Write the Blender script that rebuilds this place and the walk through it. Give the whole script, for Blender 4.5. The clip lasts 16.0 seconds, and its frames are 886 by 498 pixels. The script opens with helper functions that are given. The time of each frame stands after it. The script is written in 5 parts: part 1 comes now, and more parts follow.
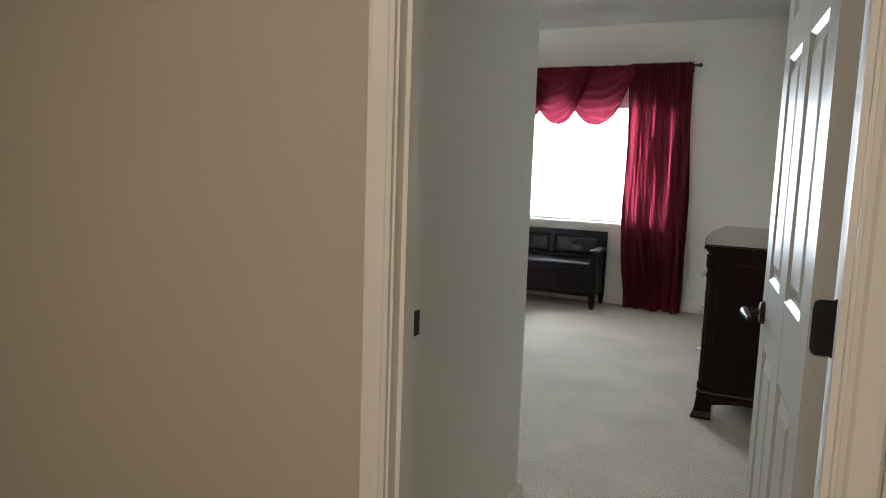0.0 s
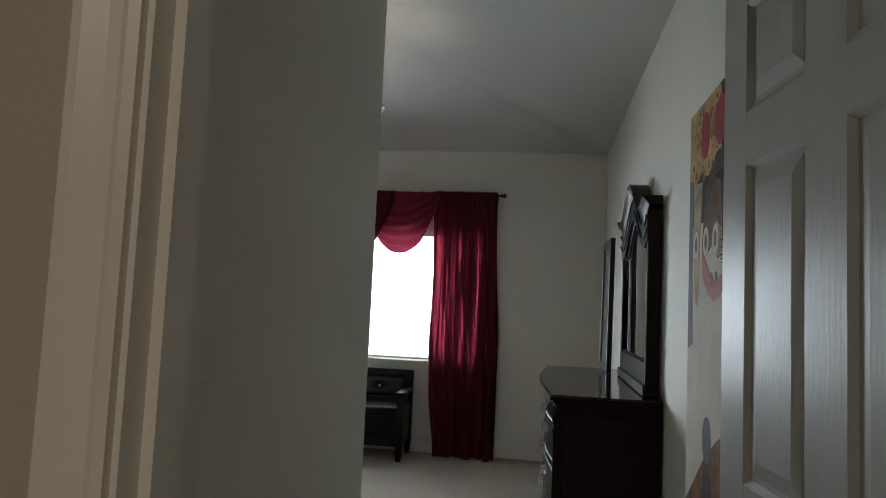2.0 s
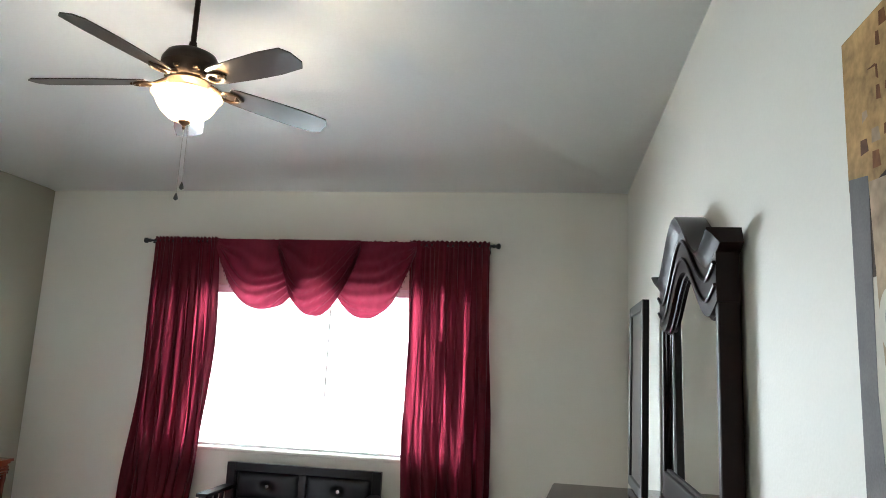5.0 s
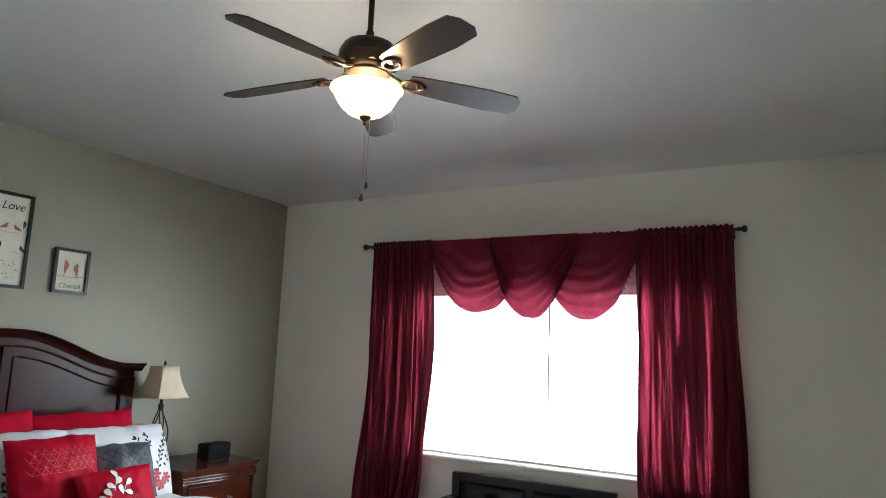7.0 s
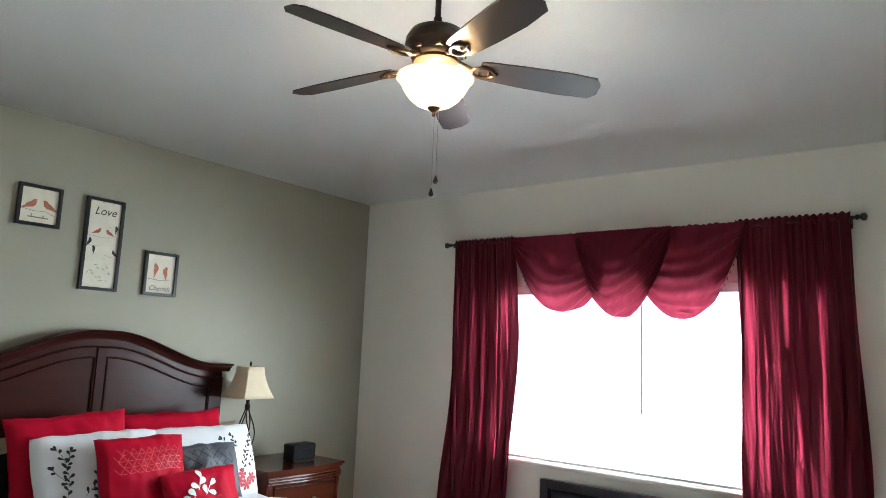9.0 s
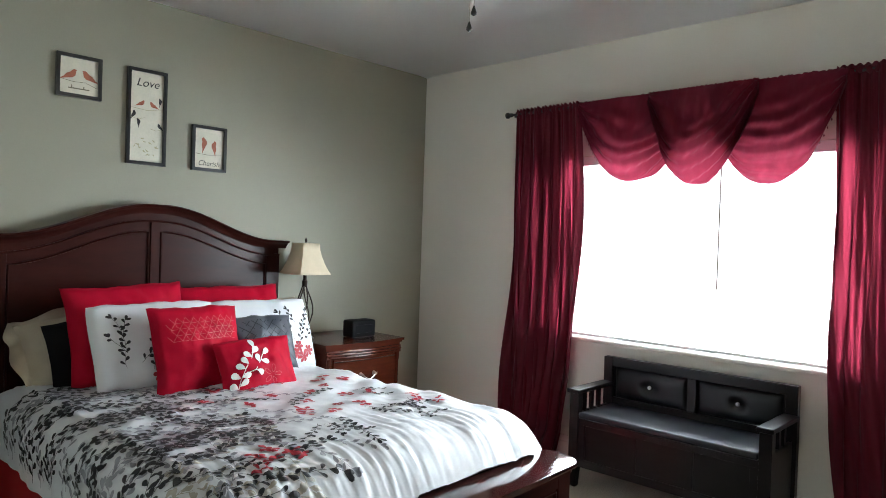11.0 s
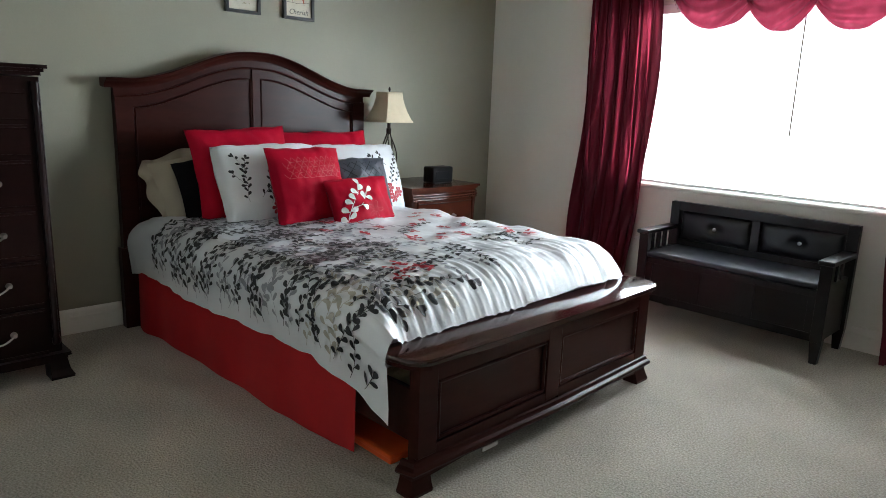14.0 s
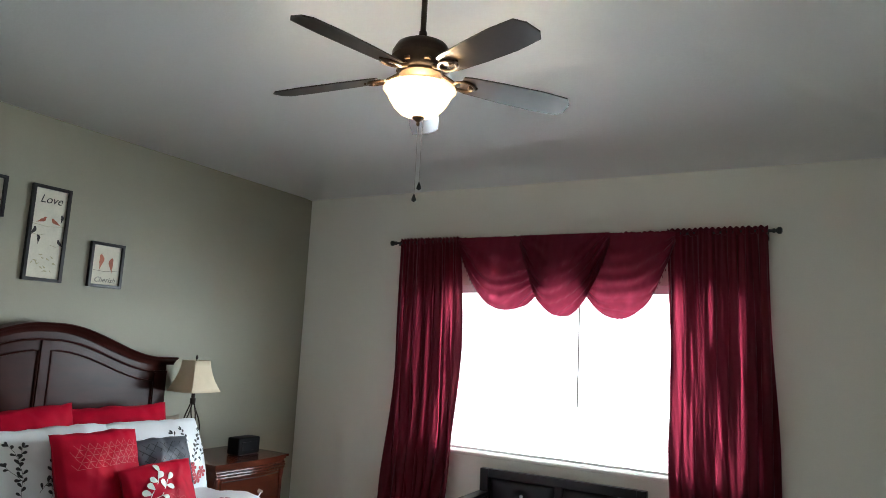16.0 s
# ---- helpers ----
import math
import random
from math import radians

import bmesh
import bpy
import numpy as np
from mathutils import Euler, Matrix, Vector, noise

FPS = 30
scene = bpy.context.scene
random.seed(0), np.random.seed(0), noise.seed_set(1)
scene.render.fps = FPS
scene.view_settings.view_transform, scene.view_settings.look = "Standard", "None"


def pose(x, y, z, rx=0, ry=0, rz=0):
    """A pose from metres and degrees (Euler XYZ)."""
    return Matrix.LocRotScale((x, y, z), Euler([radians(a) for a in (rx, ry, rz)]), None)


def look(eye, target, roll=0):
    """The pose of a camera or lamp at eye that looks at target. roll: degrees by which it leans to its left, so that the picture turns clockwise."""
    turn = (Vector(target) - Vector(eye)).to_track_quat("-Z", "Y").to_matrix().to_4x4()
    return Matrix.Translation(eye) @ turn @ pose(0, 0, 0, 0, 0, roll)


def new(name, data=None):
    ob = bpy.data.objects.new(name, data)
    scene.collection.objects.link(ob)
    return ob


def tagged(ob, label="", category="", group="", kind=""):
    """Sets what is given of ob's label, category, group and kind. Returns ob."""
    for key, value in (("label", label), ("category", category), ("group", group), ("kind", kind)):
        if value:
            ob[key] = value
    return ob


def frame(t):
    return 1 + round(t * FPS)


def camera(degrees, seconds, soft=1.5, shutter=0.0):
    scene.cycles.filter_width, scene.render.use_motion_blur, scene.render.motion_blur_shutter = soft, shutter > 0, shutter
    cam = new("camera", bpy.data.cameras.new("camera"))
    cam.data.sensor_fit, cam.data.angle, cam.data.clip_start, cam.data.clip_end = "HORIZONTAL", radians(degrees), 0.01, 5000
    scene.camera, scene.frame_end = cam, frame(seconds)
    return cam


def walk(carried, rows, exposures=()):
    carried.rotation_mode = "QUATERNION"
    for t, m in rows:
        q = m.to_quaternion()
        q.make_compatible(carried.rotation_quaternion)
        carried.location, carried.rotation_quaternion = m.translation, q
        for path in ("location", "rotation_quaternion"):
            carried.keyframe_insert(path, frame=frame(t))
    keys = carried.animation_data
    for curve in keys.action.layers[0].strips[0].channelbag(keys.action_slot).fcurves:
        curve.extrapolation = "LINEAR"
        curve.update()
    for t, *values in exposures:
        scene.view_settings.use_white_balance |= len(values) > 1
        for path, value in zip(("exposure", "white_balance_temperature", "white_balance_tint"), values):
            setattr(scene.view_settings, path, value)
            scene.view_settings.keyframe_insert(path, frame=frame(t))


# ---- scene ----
cam = camera(66.3, 16.0, soft=0.85)
PATH = [
    (0, (-0.15, -0.294, 1.301), (-1.018, 1.492, 1.061), 2.0),
    (0.5, (-0.228, -0.157, 1.283), (-0.912, 1.708, 1.045), 2.0),
    (1, (-0.333, 0.051, 1.292), (-0.876, 1.96, 1.046), 2.2),
    (1.5, (-0.418, 0.221, 1.304), (-0.858, 2.168, 1.176), 2.3),
    (2, (-0.526, 0.409, 1.33), (-0.813, 2.382, 1.488), 2.6),
    (2.5, (-0.542, 0.572, 1.338), (-0.75, 2.532, 1.676), 2.8),
    (3, (-0.51, 0.857, 1.383), (-0.693, 2.817, 1.733), 2.6),
    (3.2, (-0.51, 0.94, 1.392), (-0.69, 2.901, 1.742), 2.7),
    (5.3, (-0.48, 1.806, 1.473), (-0.884, 3.737, 1.801), 2.6),
    (5.5, (-0.489, 1.86, 1.476), (-0.964, 3.776, 1.8), 2.6),
    (6, (-0.538, 1.976, 1.488), (-1.17, 3.848, 1.801), 2.4),
    (6.5, (-0.524, 2.078, 1.485), (-1.355, 3.872, 1.791), 2.3),
    (7, (-0.478, 2.166, 1.525), (-1.451, 3.887, 1.824), 2.3),
    (7.5, (-0.478, 2.204, 1.538), (-1.544, 3.871, 1.831), 2.2),
    (8, (-0.477, 2.241, 1.534), (-1.606, 3.866, 1.826), 2.2),
    (8.2, (-0.484, 2.239, 1.545), (-1.629, 3.854, 1.832), 2.2),
    (10.3, (-0.559, 2.579, 1.483), (-1.851, 4.079, 1.766), 2.3),
    (10.5, (-0.576, 2.589, 1.455), (-1.885, 4.082, 1.698), 2.0),
    (11, (-0.563, 2.633, 1.409), (-1.942, 4.082, 1.383), 1.9),
    (11.5, (-0.585, 2.634, 1.37), (-1.996, 4.023, 1.09), 2.0),
    (12, (-0.591, 2.626, 1.345), (-2.035, 3.946, 0.93), 2.0),
    (12.5, (-0.589, 2.583, 1.304), (-2.067, 3.862, 0.88), 1.9),
    (13, (-0.553, 2.493, 1.273), (-2.058, 3.738, 0.843), 1.9),
    (13.5, (-0.533, 2.364, 1.287), (-2.048, 3.597, 0.854), 1.9),
    (14, (-0.568, 2.195, 1.308), (-1.97, 3.558, 0.884), 2.1),
    (14.5, (-0.603, 2.102, 1.374), (-1.848, 3.658, 1.209), 2.5),
    (15, (-0.64, 2.069, 1.42), (-1.762, 3.72, 1.541), 2.9),
    (15.5, (-0.652, 2.048, 1.497), (-1.68, 3.743, 1.763), 2.9),
    (16, (-0.655, 2.048, 1.547), (-1.628, 3.773, 1.824), 2.9),
]
EXPOSURES = [(0, 0.6), (0.5, 0.1), (1.0, 0.1), (1.5, 0.12), (2.0, -0.7), (2.5, 0.45), (3.0, 0.55), (5.5, 0.72), (6.0, 0.52), (6.5, 0.2), (7.0, 0.05), (7.5, 0.08), (8.0, 0.32), (10.5, 0.6), (11.0, 0.5), (11.5, 0.42), (12.0, 0.2), (12.5, 0.15), (13.5, 0.28), (14.0, 0.25), (14.5, 0.35), (15.0, 0.35), (15.5, 0.2), (16.0, 0.1)]
walk(cam, [(t, look(eye, target, roll)) for t, eye, target, roll in PATH], EXPOSURES)

# ---- light ----
world = bpy.data.worlds.new("sky")
scene.world = world
world.use_nodes = True
wn = world.node_tree.nodes
sky = wn.new("ShaderNodeTexSky")
sky.sky_type, sky.sun_disc = "NISHITA", False
sky.sun_elevation, sky.sun_rotation = radians(48), radians(20)
world.node_tree.links.new(sky.outputs[0], wn["Background"].inputs[0])
wn["Background"].inputs[1].default_value = 0.1

XW, XE, YN, YS = -4.485, 0.03, 6.5, 2.005   # bedroom walls
YD = 1.03                                   # room face of the entry wall
XV = -0.922                                 # entry side wall
ZC = 2.718                                  # wall height
WX0, WX1, WZ0, WZ1 = -3.42, -1.04, 0.80, 1.99   # window opening


def lamp(name, kind, m, power, colour, **kw):
    data = bpy.data.lights.new(name, kind)
    data.energy, data.color = power, colour
    for k, v in kw.items():
        if k == "shape": data.shape = v
        if k == "size": data.size = v
        if k == "size_y": data.size_y = v
        if k == "soft": data.shadow_soft_size = v
    ob = new(name, data)
    ob.matrix_world = m
    return ob


# overcast daylight standing in the window opening
lamp("window_daylight", "AREA", look(((WX0 + WX1) / 2, YN + 0.078, 1.395), ((WX0 + WX1) / 2, YN - 4, 1.395)), 190, (0.77, 0.91, 1.0),
     shape="RECTANGLE", size=2.30, size_y=1.10)
lamp("fan_bulb", "POINT", pose(-2.075, 4.305, 2.545), 30, (1.0, 0.87, 0.69), soft=0.05)
lamp("hall_lamp", "AREA", look((-0.6, -0.9, 2.6), (-0.6, -0.9, 0)), 24, (1.0, 0.87, 0.72), shape="DISK", size=0.35)


# ---- materials ----
def material(name, colour, rough=0.5, metal=0.0, vary=0.12, scale=8.0, fine=220.0, bump=0.05, dist=0.002, spec=0.5, stretch=(1, 1, 1),
             sheen=0.0, coat=0.0, wf=0.5, wb=1.0):
    m = bpy.data.materials.new(name)
    m.use_nodes = True
    nt = m.node_tree
    n, l = nt.nodes, nt.links
    b = n["Principled BSDF"]
    b.inputs["Roughness"].default_value, b.inputs["Metallic"].default_value = rough, metal
    b.inputs["Specular IOR Level"].default_value = spec
    b.inputs["Sheen Weight"].default_value = sheen
    b.inputs["Coat Weight"].default_value = coat
    b.inputs["Coat Roughness"].default_value = 0.15
    tc = n.new("ShaderNodeTexCoord")
    mp = n.new("ShaderNodeMapping")
    mp.inputs["Scale"].default_value = stretch
    l.new(tc.outputs["Object"], mp.inputs[0])
    big, small = n.new("ShaderNodeTexNoise"), n.new("ShaderNodeTexNoise")
    for t, s, d in ((big, scale, 4), (small, fine, 3)):
        t.inputs["Scale"].default_value, t.inputs["Detail"].default_value = s, d
        l.new(mp.outputs[0], t.inputs["Vector"])
    add = n.new("ShaderNodeMath")
    add.operation = "MULTIPLY_ADD"
    l.new(small.outputs[0], add.inputs[0])
    add.inputs[1].default_value = wf
    wide = n.new("ShaderNodeMath")
    wide.operation = "MULTIPLY"
    wide.inputs[1].default_value = wb
    l.new(big.outputs[0], wide.inputs[0])
    l.new(wide.outputs[0], add.inputs[2])
    ramp = n.new("ShaderNodeMapRange")
    ramp.inputs[1].default_value, ramp.inputs[2].default_value = 0.3 * (wf + wb), 0.7 * (wf + wb)
    ramp.inputs[3].default_value, ramp.inputs[4].default_value = 1 - vary, 1 + vary
    l.new(add.outputs[0], ramp.inputs[0])
    mul = n.new("ShaderNodeVectorMath")
    mul.operation = "SCALE"
    mul.inputs[0].default_value = colour[:3]
    l.new(ramp.outputs[0], mul.inputs["Scale"])
    l.new(mul.outputs[0], b.inputs["Base Color"])
    if bump:
        bp = n.new("ShaderNodeBump")
        bp.inputs["Strength"].default_value, bp.inputs["Distance"].default_value = bump, dist
        l.new(small.outputs[0], bp.inputs["Height"])
        l.new(bp.outputs[0], b.inputs["Normal"])
    return m


M_WALL = material("beige_wall_paint", (0.755, 0.735, 0.665), 0.62, vary=0.04, scale=1.5, fine=110, bump=0.35, dist=0.002)
M_BEDWALL = material("sage_wall_paint", (0.290, 0.276, 0.212), 0.60, vary=0.04, scale=1.5, fine=110, bump=0.35, dist=0.002)
M_HALLWALL = material("tan_wall_paint", (0.50, 0.45, 0.38), 0.62, vary=0.04, scale=1.5, fine=110, bump=0.3, dist=0.002)
M_CEIL = material("ceiling_paint", (0.86, 0.87, 0.86), 0.8, vary=0.03, scale=1.2, fine=70, bump=0.4, dist=0.003)
M_TRIM = material("white_trim_paint", (0.78, 0.75, 0.69), 0.35, vary=0.04, scale=3, fine=60, bump=0.05)
# white paint lowered to mid grey; shade on the open door put in its colour
M_DOOR = material("shaded_white_paint", (0.44, 0.44, 0.42), 0.36, spec=0.2, vary=0.04, scale=3, fine=26, bump=0.25, dist=0.002, stretch=(6, 6, 0.6))
M_CARPET = material("beige_carpet", (0.46, 0.415, 0.35), 0.95, vary=0.40, scale=2.2, fine=120, bump=1.0, dist=0.012, spec=0.08, wf=1.0, wb=0.35)
M_WOOD = material("dark_cherry_wood", (0.033, 0.0078, 0.006), 0.28, vary=0.30, scale=4, fine=22, bump=0.04, stretch=(3, .5, 3), spec=0.10)
M_GLOSSWOOD = material("polished_cherry_wood", (0.030, 0.008, 0.0065), 0.11, vary=0.25, scale=4, fine=22, bump=0.015, stretch=(3, .5, 3), spec=0.6)
# shade on chest, dresser and mirror put into a darker copy of the cherry
M_SHADEDWOOD = material("shaded_cherry_wood", (0.011, 0.0034, 0.003), 0.30, vary=0.30, scale=4, fine=22, bump=0.04, stretch=(3, .5, 3), spec=0.16)
# lit copy of the cherry wood: brightness on the nightstand put into its colour
M_LITWOOD = material("lit_cherry_wood", (0.070, 0.015, 0.007), 0.20, vary=0.30, scale=4, fine=22, bump=0.04, stretch=(3, .5, 3), spec=0.34)
M_ESPRESSO = material("espresso_wood", (0.0075, 0.0055, 0.006), 0.32, vary=0.25, scale=5, fine=30, bump=0.04, stretch=(.6, 3, 3), spec=0.22)
M_LEATHER = material("black_faux_leather", (0.010, 0.011, 0.015), 0.34, vary=0.2, scale=10, fine=260, bump=0.25, dist=0.002, spec=0.36)
M_RED = material("red_satin", (0.38, 0.0035, 0.021), 0.6, vary=0.18, scale=9, fine=400, bump=0.1, spec=0.08)
M_REDSKIRT = material("red_bed_skirt", (0.42, 0.006, 0.010), 0.8, vary=0.15, scale=6, fine=300, bump=0.15)
M_WHITECLOTH = material("white_satin", (0.70, 0.71, 0.73), 0.40, vary=0.05, scale=6, fine=300, bump=0.08)
M_TAUPECLOTH = material("taupe_cotton", (0.42, 0.36, 0.27), 0.8, vary=0.1, scale=8, fine=300, bump=0.15)
M_BLACKCLOTH = material("black_cotton", (0.006, 0.006, 0.007), 0.9, spec=0.1, vary=0.2, scale=8, fine=300, bump=0.15)
M_GREYCLOTH = material("slate_satin", (0.055, 0.06, 0.075), 0.5, vary=0.15, scale=8, fine=300, bump=0.15)
M_BRONZE = material("oil_rubbed_bronze", (0.028, 0.018, 0.013), 0.38, metal=0.6, vary=0.3, scale=20, fine=120, bump=0.05)
M_BLACK = material("black_plastic", (0.012, 0.012, 0.013), 0.3, vary=0.15, scale=20, bump=0.02)
M_NICKEL = material("brushed_nickel", (0.55, 0.53, 0.5), 0.28, metal=1.0, vary=0.1, scale=30, bump=0.02)
M_SHADE = material("cream_lamp_shade", (0.62, 0.52, 0.37), 0.8, vary=0.08, scale=10, fine=260, bump=0.2)
M_DARKPRINT = material("dark_toned_print", (0.10, 0.085, 0.07), 0.3, vary=0.4, scale=8, fine=40, bump=0.02)
M_PAPER = material("aged_print_paper", (0.66, 0.62, 0.51), 0.7, vary=0.1, scale=14, fine=90, bump=0.02)
M_BLIND = material("white_blind", (0.8, 0.8, 0.79), 0.45, vary=0.03, scale=6, bump=0.02)
M_WHITEPLASTIC = material("white_plastic", (0.75, 0.74, 0.7), 0.35, vary=0.03, scale=10, bump=0.01)


# ---- builders ----
def box(bm, x0, y0, z0, x1, y1, z1, bev=0.0, seg=2):
    r = bmesh.ops.create_cube(bm, size=1)["verts"]
    for v in r:
        v.co = Vector((x0 + (x1 - x0) * (v.co.x + .5), y0 + (y1 - y0) * (v.co.y + .5), z0 + (z1 - z0) * (v.co.z + .5)))
    if bev:
        es = list({e for v in r for e in v.link_edges})
        bmesh.ops.bevel(bm, geom=es, offset=bev, segments=seg, affect="EDGES", profile=0.5)


def boxes(*rows, bev=0.0):
    bm = bmesh.new()
    for r in rows:
        box(bm, *r, bev=bev)
    return bm


def lathe(bm, profile, x, y, seg=24, z=0.0):
    rings = []
    for r, h in profile:
        rings.append([bm.verts.new((x + r * math.cos(2 * math.pi * i / seg), y + r * math.sin(2 * math.pi * i / seg), z + h)) for i in range(seg)])
    for a, b in zip(rings, rings[1:]):
        for i in range(seg):
            j = (i + 1) % seg
            bm.faces.new((a[i], a[j], b[j], b[i]))
    bm.faces.new(rings[0][::-1]), bm.faces.new(rings[-1])


def tube(bm, pts, r, seg=8):
    pts = [Vector(p) for p in pts]
    rings = []
    for i, p in enumerate(pts):
        d = (pts[min(i + 1, len(pts) - 1)] - pts[max(i - 1, 0)]).normalized()
        q = d.to_track_quat("Z", "Y")
        rr = r[i] if isinstance(r, (list, tuple)) else r
        rings.append([bm.verts.new(p + q @ Vector((rr * math.cos(2 * math.pi * k / seg), rr * math.sin(2 * math.pi * k / seg), 0))) for k in range(seg)])
    for a, b in zip(rings, rings[1:]):
        for i in range(seg):
            j = (i + 1) % seg
            bm.faces.new((a[i], a[j], b[j], b[i]))
    bm.faces.new(rings[0][::-1]), bm.faces.new(rings[-1])


def prism(bm, outline, along, lo, hi):
    """A flat outline (u, v) pushed along an axis; u, v are the other two axes in order."""
    def put(u, v, w):
        return {"x": (w, u, v), "y": (u, w, v), "z": (u, v, w)}[along]
    a = [bm.verts.new(put(u, v, lo)) for u, v in outline]
    b = [bm.verts.new(put(u, v, hi)) for u, v in outline]
    n = len(a)
    bm.faces.new(a), bm.faces.new(b[::-1])
    for i in range(n):
        j = (i + 1) % n
        bm.faces.new((a[i], b[i], b[j], a[j]))


def strip(bm, profile, path, closed=False):
    """Profile (offset, height) swept along a list of (point, outward) pairs with mitred joints given by the caller."""
    rings = [[bm.verts.new(Vector(p) + Vector(o) * a + Vector((0, 0, h))) for a, h in profile] for p, o in path]
    for a, b in zip(rings, rings[1:]):
        for i in range(len(profile) - 1):
            bm.faces.new((a[i], a[i + 1], b[i + 1], b[i]))
    bm.faces.new(rings[0]), bm.faces.new(rings[-1][::-1])


def grid(bm, f, nu, nv):
    vs = [[bm.verts.new(f(i / nu, j / nv)) for j in range(nv + 1)] for i in range(nu + 1)]
    for i in range(nu):
        for j in range(nv):
            bm.faces.new((vs[i][j], vs[i + 1][j], vs[i + 1][j + 1], vs[i][j + 1]))
    return vs


def thing(name, x, y, z, label, category, group="", kind=""):
    ob = new(name)
    ob.location = (x, y, z)
    ob.empty_display_size = 0.1
    return tagged(ob, label, category, group, kind)


def part(name, bm, mat, parent=None, label="", smooth=False):
    bmesh.ops.recalc_face_normals(bm, faces=bm.faces)
    mesh = bpy.data.meshes.new(name)
    if parent is not None:
        top = parent if parent.parent is None else parent.parent
        top = top if top.parent is None else top.parent
        for v in bm.verts:
            v.co -= top.location
    bm.to_mesh(mesh)
    bm.free()
    mesh.materials.append(mat)
    if smooth:
        mesh.shade_smooth()
        if smooth != "all":
            mesh.set_sharp_from_angle(angle=radians(38))
    ob = new(name, mesh)
    if parent is not None:
        ob.parent = parent
    if label:
        ob["label"] = label
    return ob


def solid(name, bm, mat, label, category, kind="structure", smooth=False):
    return tagged(part(name, bm, mat, None, smooth=smooth), label, category, kind=kind)


# ---- structure ----
T = 0.13
SLOPE = 0.25
solid("floor", boxes((XW - .3, -3.2, -0.1, XE + 1.6, YN + .3, 0.0)), M_CARPET, "beige looped carpet over the whole floor", "floor")
WT = ZC + 0.03
solid("wall_north", boxes((XW - T, YN, 0, WX0, YN + T, WT), (WX1, YN, 0, XE + T, YN + T, WT), (WX0, YN, 0, WX1, YN + T, WZ0), (WX0, YN, WZ1, WX1, YN + T, WT)),
      M_WALL, "beige painted wall with the window", "wall")
solid("wall_west", boxes((XW - T, YS - T, 0, XW, YN, WT)), M_BEDWALL, "sage painted accent wall behind the bed", "wall")
solid("wall_east", boxes((XE, YD - .12, 0, XE + T, YN, WT)), M_WALL, "beige painted wall beside the dresser", "wall")
solid("wall_south", boxes((XW, YS - T, 0, XV - .012, YS, WT)), M_WALL, "beige painted wall beside the entry", "wall")
bm = bmesh.new()
box(bm, XV - T, YD, 0, XV, YS - .003, WT)
bmesh.ops.bevel(bm, geom=[e for e in bm.edges if all(v.co.x > XV - .01 and v.co.y > YS - .01 for v in e.verts)], offset=.018, segments=5, affect="EDGES", profile=.5)
solid("wall_entry_side", bm, M_WALL, "beige painted wall with a rounded end beside the entry", "wall", smooth=True)
DX0, DX1, DH = -0.847, -0.033, 2.05
YH = YD - 0.12
solid("wall_entry", boxes((-3.2, YH, 0, DX0 - .02, YD, WT), (DX0 - .02, YH, DH + .02, XE, YD, WT), (DX1 + .02, YH, 0, XE, YD, DH + .02)), M_HALLWALL, "tan painted hall wall with the doorway", "wall")
solid("wall_hall", boxes((-3.2, -3.0, 0, -3.07, YH, WT), (-3.2, -3.13, 0, 1.5, -3.0, WT), (1.4, -3.0, 0, 1.5, YH, WT), (XE + T, YH, 0, 1.5, YD, WT)),
      M_HALLWALL, "tan painted hall walls", "wall")
bm = bmesh.new()
cx, cy = (XW + XE) / 2, (YS + YN) / 2
c = [bm.verts.new(p) for p in ((XW - T, YS - T, ZC - T * SLOPE), (XE + T, YS - T, ZC - T * SLOPE), (XE + T, YN + T, ZC - T * SLOPE), (XW - T, YN + T, ZC - T * SLOPE))]
fl = 0.25
zt = ZC + SLOPE * ((YN - YS) / 2 - fl)
t4 = [bm.verts.new((cx + a * fl, cy + b * fl, zt)) for a, b in ((-1, -1), (1, -1), (1, 1), (-1, 1))]
for i in range(4):
    j = (i + 1) % 4
    bm.faces.new((c[i], c[j], t4[j], t4[i]))
bm.faces.new(t4)
bmesh.ops.bevel(bm, geom=[e for e in bm.edges if abs(e.verts[0].co.z - e.verts[1].co.z) > .1], offset=.08, segments=6, affect="EDGES", profile=.5)
ce = solid("ceiling", bm, M_CEIL, "white hipped bedroom ceiling", "ceiling", smooth=True)
mod = ce.modifiers.new("thick", "SOLIDIFY")
mod.thickness, mod.offset = 0.08, 1
solid("ceiling_entry", boxes((-3.2, -3.13, ZC, 1.5, YS - .02, ZC + .08)), M_CEIL, "white flat hall ceiling", "ceiling")

# baseboards with a stepped top
BASE = ((0, 0), (.015, 0), (.015, .092), (.011, .099), (.011, .120), (.006, .133), (0, .137))


def baseboard(name, p, q, out):
    bm = bmesh.new()
    strip(bm, BASE, [((*p, 0), (*out, 0)), ((*q, 0), (*out, 0))])
    solid(name, bm, M_TRIM, "white painted stepped baseboard", "baseboard")


baseboard("baseboard_north", (XW, YN), (XE, YN), (0, -1))
baseboard("baseboard_west", (XW, YS), (XW, YN - .016), (1, 0))
baseboard("baseboard_east", (XE, YD), (XE, YN - .016), (-1, 0))
baseboard("baseboard_south", (XW + .016, YS), (XV + .014, YS), (0, 1))
baseboard("baseboard_entry", (XV, YD), (XV, YS + .014), (1, 0))

